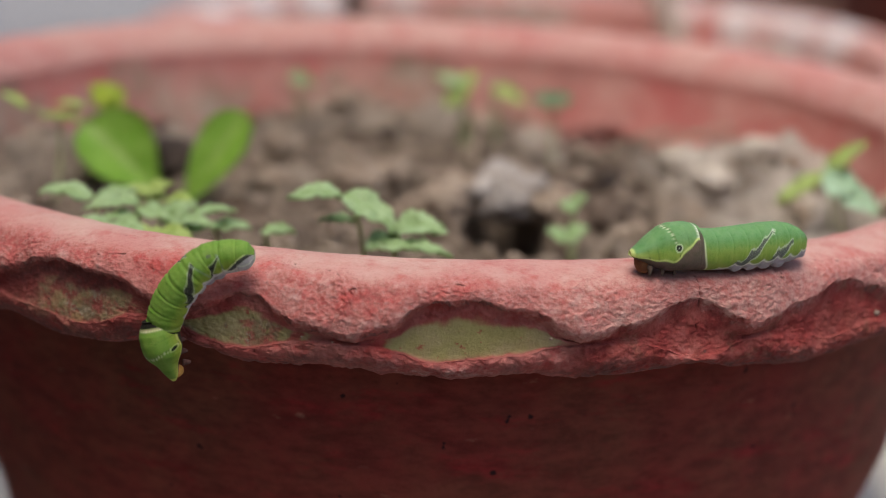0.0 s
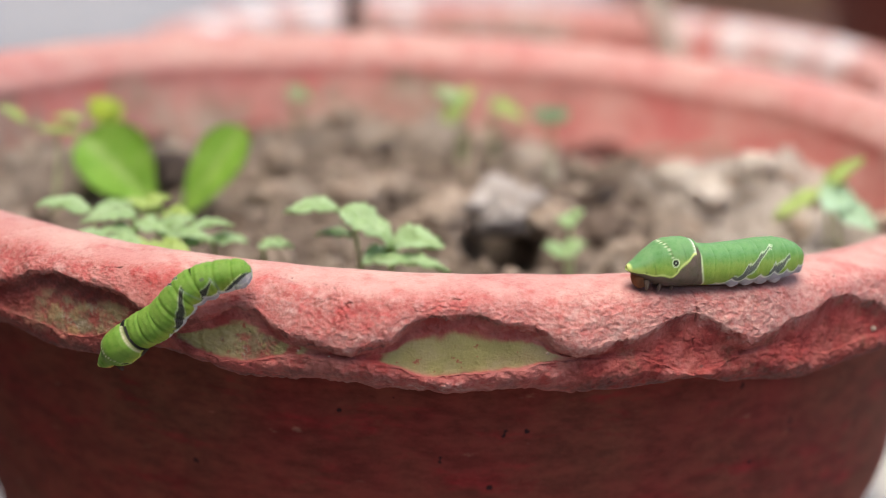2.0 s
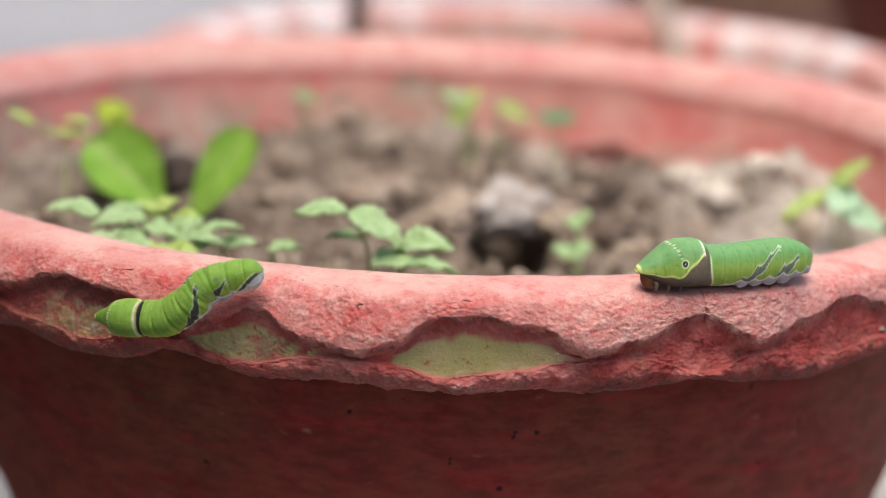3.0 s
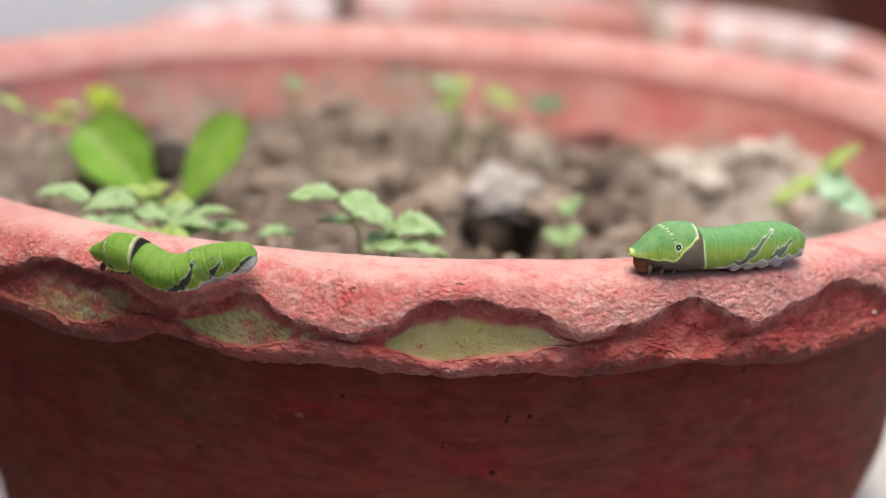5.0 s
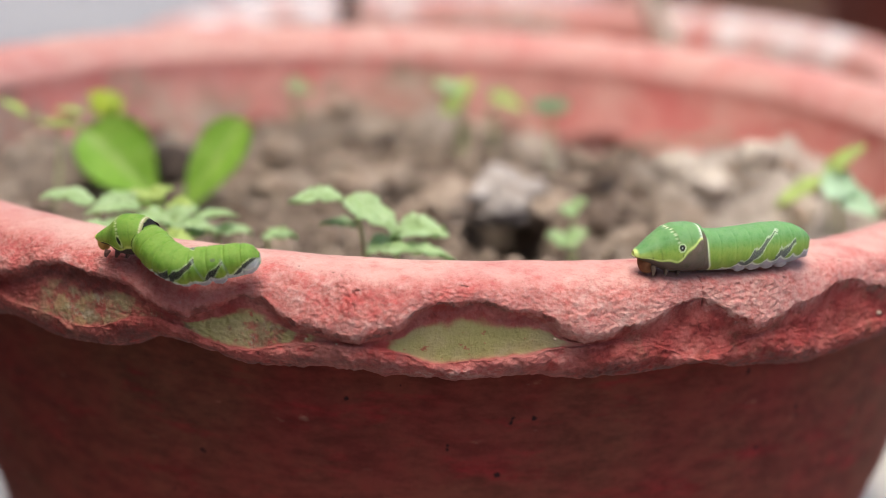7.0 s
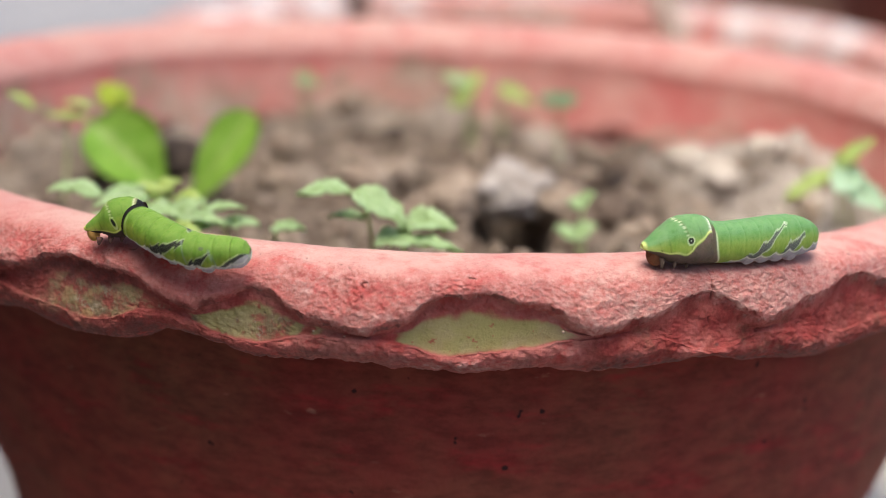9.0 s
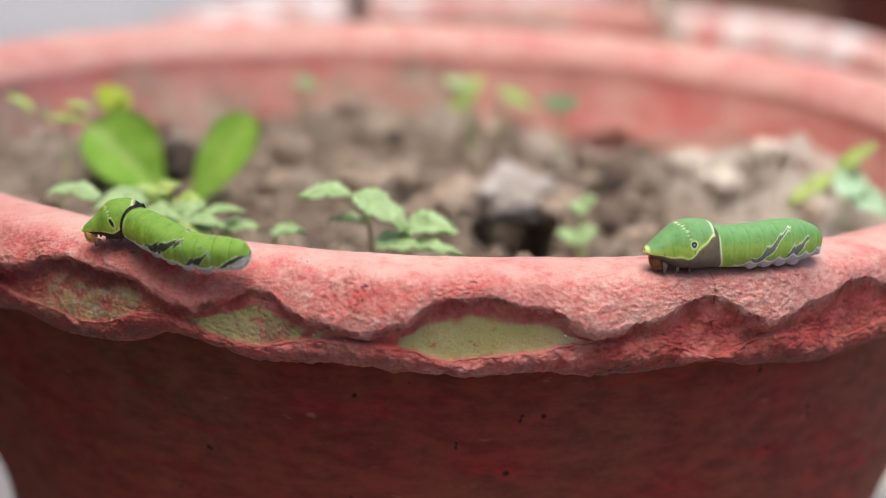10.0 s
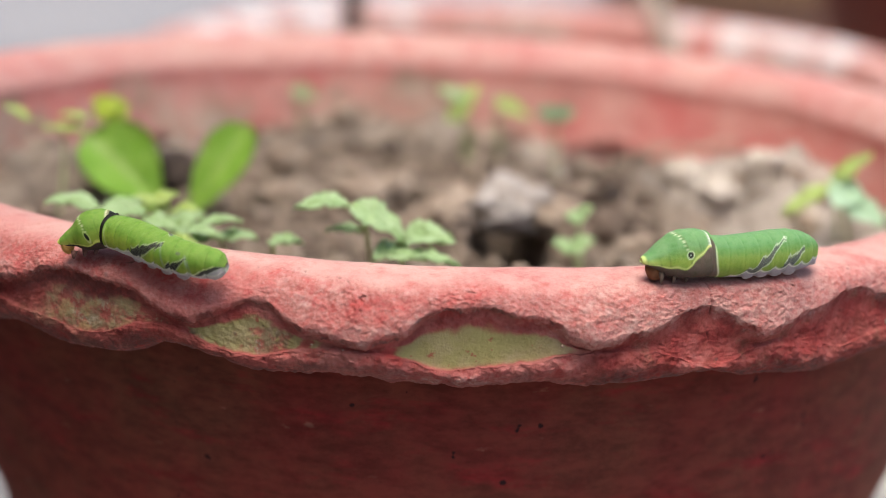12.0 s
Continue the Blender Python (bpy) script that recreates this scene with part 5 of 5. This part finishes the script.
def motions():
    walk(crawler, [
        (0, pose(-0.03610, -0.15850, 0.24214)),
        (0.5, pose(-0.03579, -0.15888, 0.24187)),
        (1, pose(-0.03583, -0.15877, 0.24186)),
        (1.5, pose(-0.03597, -0.15885, 0.24182)),
        (2, pose(-0.03597, -0.15924, 0.24144)),
        (2.5, pose(-0.03575, -0.15858, 0.24204)),
        (3, pose(-0.03581, -0.15889, 0.24176)),
        (4.8, pose(-0.03576, -0.15853, 0.24209)),
        (5, pose(-0.03572, -0.15892, 0.24183)),
        (5.5, pose(-0.03589, -0.15835, 0.24225)),
        (6, pose(-0.03572, -0.15864, 0.24206)),
        (6.5, pose(-0.03564, -0.15817, 0.24239)),
        (7, pose(-0.03573, -0.15875, 0.24197)),
        (7.5, pose(-0.03584, -0.15915, 0.24161)),
        (9.5, pose(-0.03984, -0.15863, 0.24124)),
        (10, pose(-0.03942, -0.15851, 0.24146)),
        (10.5, pose(-0.04137, -0.15824, 0.24125)),
        (11, pose(-0.04170, -0.15868, 0.24067)),
        (11.5, pose(-0.04214, -0.15828, 0.24099)),
        (12, pose(-0.04391, -0.15777, 0.24103)),
    ])
    walk(crawler_thorax, [
        (0, pose(-0.01677, 0.00062, -0.02222, 102.8, 74.0, -18.2)),
        (0.5, pose(-0.01643, 0.00079, -0.02307, 102.8, 66.0, -17.9)),
        (1, pose(-0.01862, 0.00143, -0.02418, 102.7, 80.6, -18.8)),
        (1.5, pose(-0.02283, 0.00307, -0.02306, -77.5, 68.7, 159.4)),
        (2, pose(-0.02676, 0.00501, -0.01963, -77.7, 40.4, 157.8)),
        (2.5, pose(-0.02860, 0.00502, -0.01518, -77.6, 21.8, 157.3)),
        (3, pose(-0.02898, 0.00552, -0.01256, -77.6, 6.7, 157.1)),
        (4.8, pose(-0.02859, 0.00694, -0.00219, -47.0, -5.0, 153.9)),
        (5, pose(-0.02888, 0.00723, -0.00222, -48.9, 0.7, 157.3)),
        (5.5, pose(-0.02822, 0.00754, -0.00130, -40.6, -3.0, 154.6)),
        (6, pose(-0.02727, 0.00890, 0.00021, -30.0, -9.2, 146.2)),
        (6.5, pose(-0.02726, 0.00845, -0.00007, -30.0, -6.9, 148.8)),
        (7, pose(-0.02853, 0.01116, 0.00099, -21.6, 3.9, 162.1)),
        (7.5, pose(-0.02884, 0.01255, 0.00150, -17.5, 2.0, 159.3)),
        (9.5, pose(-0.02940, 0.01559, 0.00197, -8.4, 13.6, -179.9)),
        (10, pose(-0.02947, 0.01565, 0.00183, -7.2, 11.7, 177.8)),
        (10.5, pose(-0.02882, 0.01631, 0.00210, -5.6, 12.2, -179.8)),
        (11, pose(-0.02938, 0.01648, 0.00251, -9.0, 12.1, 177.7)),
        (11.5, pose(-0.03096, 0.01727, 0.00221, -7.2, 14.1, -175.0)),
        (12, pose(-0.03006, 0.01549, 0.00164, -16.0, 14.7, 176.4)),
    ])
    walk(crawler_segments[0], [
        (0, pose(-0.01692, 0.00066, -0.01469, -65.2, 74.8, 159.6)),
        (0.5, pose(-0.01741, 0.00110, -0.01510, -65.4, 77.4, 159.3)),
        (1, pose(-0.01858, 0.00141, -0.01599, -63.9, 76.6, 160.5)),
        (1.5, pose(-0.01912, 0.00172, -0.01470, -63.7, 58.3, 160.4)),
        (2, pose(-0.02156, 0.00301, -0.01456, -63.3, 33.7, 160.0)),
        (2.5, pose(-0.02201, 0.00242, -0.01291, -63.4, 10.2, 159.8)),
        (3, pose(-0.02188, 0.00270, -0.01167, -63.4, 5.9, 159.7)),
        (4.8, pose(-0.02160, 0.00335, -0.00352, -42.4, -15.2, 152.6)),
        (5, pose(-0.02160, 0.00382, -0.00312, -41.2, -18.7, 150.7)),
        (5.5, pose(-0.02142, 0.00375, -0.00272, -35.8, -23.5, 145.5)),
        (6, pose(-0.02111, 0.00438, -0.00183, -30.4, -26.4, 140.1)),
        (6.5, pose(-0.02143, 0.00444, -0.00165, -27.7, -24.6, 139.0)),
        (7, pose(-0.02211, 0.00740, 0.00054, -16.2, -18.7, 134.6)),
        (7.5, pose(-0.02218, 0.00790, 0.00094, -16.4, -17.0, 135.9)),
        (9.5, pose(-0.02267, 0.01202, 0.00264, -4.3, -7.6, 138.2)),
        (10, pose(-0.02265, 0.01186, 0.00248, -3.7, -7.0, 138.7)),
        (10.5, pose(-0.02184, 0.01276, 0.00289, -0.7, -4.9, 140.2)),
        (11, pose(-0.02191, 0.01321, 0.00345, -1.6, -4.0, 142.4)),
        (11.5, pose(-0.02317, 0.01489, 0.00338, 4.6, -2.7, 141.1)),
        (12, pose(-0.02271, 0.01284, 0.00288, -5.8, -2.1, 149.0)),
    ])
    walk(crawler_segments[1], [
        (0, pose(-0.01582, 0.00027, -0.01141, -62.0, 66.6, 163.6)),
        (0.5, pose(-0.01627, 0.00074, -0.01166, -61.0, 68.1, 164.7)),
        (1, pose(-0.01736, 0.00099, -0.01243, -63.8, 64.8, 161.0)),
        (1.5, pose(-0.01717, 0.00105, -0.01167, -63.2, 54.8, 161.7)),
        (2, pose(-0.01847, 0.00190, -0.01246, -63.6, 35.5, 160.6)),
        (2.5, pose(-0.01849, 0.00116, -0.01212, -63.5, 21.8, 160.7)),
        (3, pose(-0.01850, 0.00149, -0.01085, -63.7, 24.8, 160.3)),
        (4.8, pose(-0.01875, 0.00192, -0.00440, -46.9, -11.3, 155.7)),
        (5, pose(-0.01887, 0.00231, -0.00424, -47.2, -12.7, 154.9)),
        (5.5, pose(-0.01892, 0.00203, -0.00415, -43.8, -18.1, 150.7)),
        (6, pose(-0.01882, 0.00250, -0.00342, -39.8, -22.6, 146.4)),
        (6.5, pose(-0.01912, 0.00245, -0.00315, -36.8, -21.4, 145.1)),
        (7, pose(-0.01990, 0.00490, -0.00079, -24.4, -20.8, 135.6)),
        (7.5, pose(-0.01985, 0.00547, -0.00027, -24.3, -18.9, 137.8)),
        (9.5, pose(-0.02002, 0.00938, 0.00204, -10.9, -9.9, 135.9)),
        (10, pose(-0.01997, 0.00927, 0.00192, -10.1, -9.2, 136.6)),
        (10.5, pose(-0.01914, 0.01025, 0.00249, -6.6, -7.2, 137.6)),
        (11, pose(-0.01912, 0.01074, 0.00307, -7.0, -7.8, 138.4)),
        (11.5, pose(-0.02027, 0.01211, 0.00309, -1.9, -5.6, 135.9)),
        (12, pose(-0.01959, 0.01071, 0.00262, -8.9, -5.6, 144.6)),
    ])
    walk(crawler_segments[2], [
        (0, pose(-0.01425, -0.00014, -0.00833, -60.5, 57.4, 166.3)),
        (0.5, pose(-0.01487, 0.00036, -0.00831, -59.7, 64.3, 166.8)),
        (1, pose(-0.01564, 0.00038, -0.00911, -63.2, 58.1, 162.3)),
        (1.5, pose(-0.01515, 0.00037, -0.00870, -63.2, 53.2, 162.4)),
        (2, pose(-0.01579, 0.00094, -0.00983, -64.9, 50.4, 160.0)),
        (2.5, pose(-0.01557, 0.00012, -0.00994, -64.3, 43.9, 160.8)),
        (3, pose(-0.01557, 0.00044, -0.00882, -63.4, 37.3, 162.1)),
        (4.8, pose(-0.01569, 0.00071, -0.00475, -49.1, 0.1, 162.0)),
        (5, pose(-0.01578, 0.00112, -0.00449, -49.1, 2.4, 162.8)),
        (5.5, pose(-0.01589, 0.00072, -0.00465, -47.9, -0.9, 161.5)),
        (6, pose(-0.01593, 0.00104, -0.00428, -47.0, -6.7, 159.3)),
        (6.5, pose(-0.01623, 0.00090, -0.00404, -44.2, -9.0, 157.7)),
        (7, pose(-0.01721, 0.00284, -0.00197, -34.4, -17.4, 148.8)),
        (7.5, pose(-0.01710, 0.00347, -0.00134, -33.1, -16.2, 148.9)),
        (9.5, pose(-0.01721, 0.00694, 0.00135, -18.0, -11.7, 142.3)),
        (10, pose(-0.01715, 0.00686, 0.00126, -16.9, -11.5, 142.0)),
        (10.5, pose(-0.01635, 0.00787, 0.00194, -12.8, -10.2, 140.7)),
        (11, pose(-0.01635, 0.00830, 0.00240, -13.0, -12.2, 138.1)),
        (11.5, pose(-0.01735, 0.00938, 0.00254, -8.7, -10.0, 136.9)),
        (12, pose(-0.01657, 0.00849, 0.00213, -13.2, -8.8, 142.4)),
    ])
    walk(crawler_segments[3], [
        (0, pose(-0.01218, -0.00049, -0.00555, -45.5, 49.4, 178.6)),
        (0.5, pose(-0.01308, 0.00009, -0.00515, -44.1, 54.0, 179.7)),
        (1, pose(-0.01349, -0.00009, -0.00603, -49.7, 51.6, 175.1)),
        (1.5, pose(-0.01290, -0.00012, -0.00586, -48.6, 50.2, 176.5)),
        (2, pose(-0.01348, 0.00028, -0.00677, -55.8, 50.4, 171.3)),
        (2.5, pose(-0.01303, -0.00059, -0.00718, -56.0, 46.0, 170.7)),
        (3, pose(-0.01287, -0.00018, -0.00638, -51.6, 49.1, 174.7)),
        (4.8, pose(-0.01252, -0.00003, -0.00423, -45.3, 18.4, 171.0)),
        (5, pose(-0.01262, 0.00044, -0.00386, -43.9, 22.0, 173.8)),
        (5.5, pose(-0.01267, -0.00002, -0.00416, -43.5, 20.7, 173.7)),
        (6, pose(-0.01273, 0.00026, -0.00395, -43.3, 20.2, 173.8)),
        (6.5, pose(-0.01299, -0.00003, -0.00396, -43.0, 14.6, 170.4)),
        (7, pose(-0.01403, 0.00136, -0.00266, -39.8, -0.1, 161.8)),
        (7.5, pose(-0.01396, 0.00194, -0.00205, -38.4, -3.3, 159.6)),
        (9.5, pose(-0.01417, 0.00481, 0.00056, -24.3, -11.0, 147.8)),
        (10, pose(-0.01415, 0.00472, 0.00049, -23.3, -10.4, 147.8)),
        (10.5, pose(-0.01349, 0.00562, 0.00122, -19.0, -10.9, 144.1)),
        (11, pose(-0.01358, 0.00590, 0.00158, -20.2, -11.9, 142.4)),
        (11.5, pose(-0.01441, 0.00672, 0.00177, -16.4, -10.9, 141.0)),
        (12, pose(-0.01360, 0.00624, 0.00152, -18.8, -9.1, 145.0)),
    ])
    walk(crawler_segments[4], [
        (0, pose(-0.00980, -0.00014, -0.00304, -30.2, 40.1, -167.8)),
        (0.5, pose(-0.01053, 0.00041, -0.00258, -32.9, 33.2, -173.3)),
        (1, pose(-0.01081, -0.00006, -0.00340, -38.7, 32.4, -178.7)),
        (1.5, pose(-0.01044, 0.00007, -0.00317, -36.1, 37.0, -175.4)),
        (2, pose(-0.01091, 0.00017, -0.00386, -42.1, 40.8, 179.9)),
        (2.5, pose(-0.01041, -0.00068, -0.00441, -40.2, 43.6, -176.9)),
        (3, pose(-0.01050, -0.00011, -0.00354, -38.9, 38.1, -177.9)),
        (4.8, pose(-0.00949, -0.00032, -0.00292, -37.9, 22.3, 177.5)),
        (5, pose(-0.00967, 0.00035, -0.00233, -35.8, 23.6, 178.9)),
        (5.5, pose(-0.00972, -0.00005, -0.00257, -34.1, 25.6, -179.0)),
        (6, pose(-0.00976, 0.00022, -0.00239, -34.4, 24.8, -179.9)),
        (6.5, pose(-0.00985, -0.00025, -0.00266, -34.8, 21.5, 178.9)),
        (7, pose(-0.01057, 0.00065, -0.00207, -35.9, 12.4, 172.8)),
        (7.5, pose(-0.01052, 0.00103, -0.00177, -36.7, 8.2, 169.7)),
        (9.5, pose(-0.01093, 0.00297, -0.00010, -29.4, -7.7, 154.8)),
        (10, pose(-0.01089, 0.00293, -0.00009, -28.1, -6.3, 156.0)),
        (10.5, pose(-0.01046, 0.00359, 0.00051, -24.8, -10.6, 149.6)),
        (11, pose(-0.01051, 0.00388, 0.00086, -26.7, -9.5, 151.6)),
        (11.5, pose(-0.01118, 0.00442, 0.00101, -23.2, -10.4, 148.5)),
        (12, pose(-0.01045, 0.00423, 0.00093, -23.7, -8.9, 150.1)),
    ])
    walk(crawler_segments[5], [
        (0, pose(-0.00684, 0.00025, -0.00129, -28.7, 20.1, -178.3)),
        (0.5, pose(-0.00718, 0.00049, -0.00120, -30.9, 15.0, 177.7)),
        (1, pose(-0.00733, -0.00003, -0.00192, -33.6, 17.8, -179.8)),
        (1.5, pose(-0.00714, 0.00014, -0.00164, -32.8, 17.4, 179.4)),
        (2, pose(-0.00753, 0.00013, -0.00198, -36.3, 20.3, 178.9)),
        (2.5, pose(-0.00728, -0.00048, -0.00228, -33.3, 24.7, -176.6)),
        (3, pose(-0.00716, -0.00007, -0.00195, -34.2, 18.8, -179.5)),
        (4.8, pose(-0.00636, -0.00033, -0.00183, -31.9, 17.1, -178.5)),
        (5, pose(-0.00651, 0.00024, -0.00134, -31.8, 13.6, 177.8)),
        (5.5, pose(-0.00655, -0.00003, -0.00147, -29.7, 14.8, -180.0)),
        (6, pose(-0.00658, 0.00017, -0.00134, -30.4, 13.8, 178.5)),
        (6.5, pose(-0.00661, -0.00025, -0.00164, -29.5, 15.0, -178.9)),
        (7, pose(-0.00706, 0.00033, -0.00137, -31.5, 10.7, 176.1)),
        (7.5, pose(-0.00702, 0.00056, -0.00123, -33.2, 9.1, 173.9)),
        (9.5, pose(-0.00738, 0.00169, -0.00032, -31.1, 0.1, 164.2)),
        (10, pose(-0.00733, 0.00171, -0.00026, -29.4, 0.1, 164.4)),
        (10.5, pose(-0.00713, 0.00204, 0.00004, -28.8, -3.4, 159.9)),
        (11, pose(-0.00710, 0.00238, 0.00041, -30.0, -4.7, 159.1)),
        (11.5, pose(-0.00762, 0.00261, 0.00044, -27.8, -5.5, 157.2)),
        (12, pose(-0.00710, 0.00255, 0.00044, -27.5, -5.4, 156.7)),
    ])
    walk(crawler_segments[6], [
        (0, pose(-0.00345, 0.00017, -0.00051, -25.6, 9.6, 177.5)),
        (0.5, pose(-0.00360, 0.00027, -0.00053, -27.5, 8.8, 175.9)),
        (1, pose(-0.00368, -0.00002, -0.00092, -28.4, 14.3, -179.7)),
        (1.5, pose(-0.00358, 0.00008, -0.00076, -28.3, 12.4, 178.8)),
        (2, pose(-0.00378, 0.00007, -0.00091, -31.2, 14.1, 179.0)),
        (2.5, pose(-0.00367, -0.00025, -0.00103, -27.3, 16.5, -176.2)),
        (3, pose(-0.00360, -0.00003, -0.00093, -28.9, 14.7, -179.5)),
        (4.8, pose(-0.00318, -0.00019, -0.00090, -26.3, 15.9, -176.8)),
        (5, pose(-0.00326, 0.00012, -0.00064, -27.9, 11.3, 177.9)),
        (5.5, pose(-0.00328, -0.00002, -0.00071, -25.1, 12.4, -179.7)),
        (6, pose(-0.00330, 0.00008, -0.00064, -26.3, 11.2, 178.6)),
        (6.5, pose(-0.00331, -0.00014, -0.00081, -24.2, 13.8, -177.7)),
        (7, pose(-0.00353, 0.00015, -0.00069, -27.2, 11.0, 177.5)),
        (7.5, pose(-0.00351, 0.00026, -0.00062, -29.4, 10.0, 175.7)),
        (9.5, pose(-0.00370, 0.00080, -0.00020, -30.1, 2.7, 167.4)),
        (10, pose(-0.00368, 0.00082, -0.00016, -28.5, 2.2, 167.2)),
        (10.5, pose(-0.00358, 0.00096, -0.00002, -29.1, 0.0, 164.5)),
        (11, pose(-0.00357, 0.00115, 0.00018, -31.3, -3.0, 161.8)),
        (11.5, pose(-0.00384, 0.00124, 0.00018, -29.4, -2.8, 161.6)),
        (12, pose(-0.00358, 0.00121, 0.00018, -29.2, -3.1, 160.7)),
    ])
    walk(crawler_segments[7], [
        (0, pose(0.00000, 0.00000, 0.00000, -22.2, 8.9, 177.3)),
        (0.5, pose(0.00000, 0.00000, 0.00000, -24.2, 8.8, 175.9)),
        (1, pose(0.00000, 0.00000, 0.00000, -23.1, 14.6, -179.7)),
        (1.5, pose(0.00000, 0.00000, 0.00000, -23.9, 12.5, 178.8)),
        (2, pose(0.00000, 0.00000, 0.00000, -26.2, 14.1, 179.0)),
        (2.5, pose(0.00000, 0.00000, 0.00000, -21.2, 16.1, -176.2)),
        (3, pose(0.00000, 0.00000, 0.00000, -23.7, 15.1, -179.5)),
        (4.8, pose(0.00000, 0.00000, 0.00000, -21.0, 16.0, -176.8)),
        (5, pose(0.00000, 0.00000, 0.00000, -24.1, 11.5, 177.9)),
        (5.5, pose(0.00000, 0.00000, 0.00000, -20.7, 12.5, -179.7)),
        (6, pose(0.00000, 0.00000, 0.00000, -22.4, 11.2, 178.5)),
        (6.5, pose(0.00000, 0.00000, 0.00000, -19.1, 13.9, -177.8)),
        (7, pose(0.00000, 0.00000, 0.00000, -23.2, 11.0, 177.5)),
        (7.5, pose(0.00000, 0.00000, 0.00000, -25.9, 10.0, 175.6)),
        (9.5, pose(0.00000, 0.00000, 0.00000, -29.0, 2.8, 167.5)),
        (10, pose(0.00000, 0.00000, 0.00000, -27.6, 2.2, 167.2)),
        (10.5, pose(0.00000, 0.00000, 0.00000, -29.0, 0.2, 164.8)),
        (11, pose(0.00000, 0.00000, 0.00000, -32.3, -2.9, 161.9)),
        (11.5, pose(0.00000, 0.00000, 0.00000, -30.5, -2.6, 161.9)),
        (12, pose(0.00000, 0.00000, 0.00000, -30.2, -2.9, 161.1)),
    ])


motions()
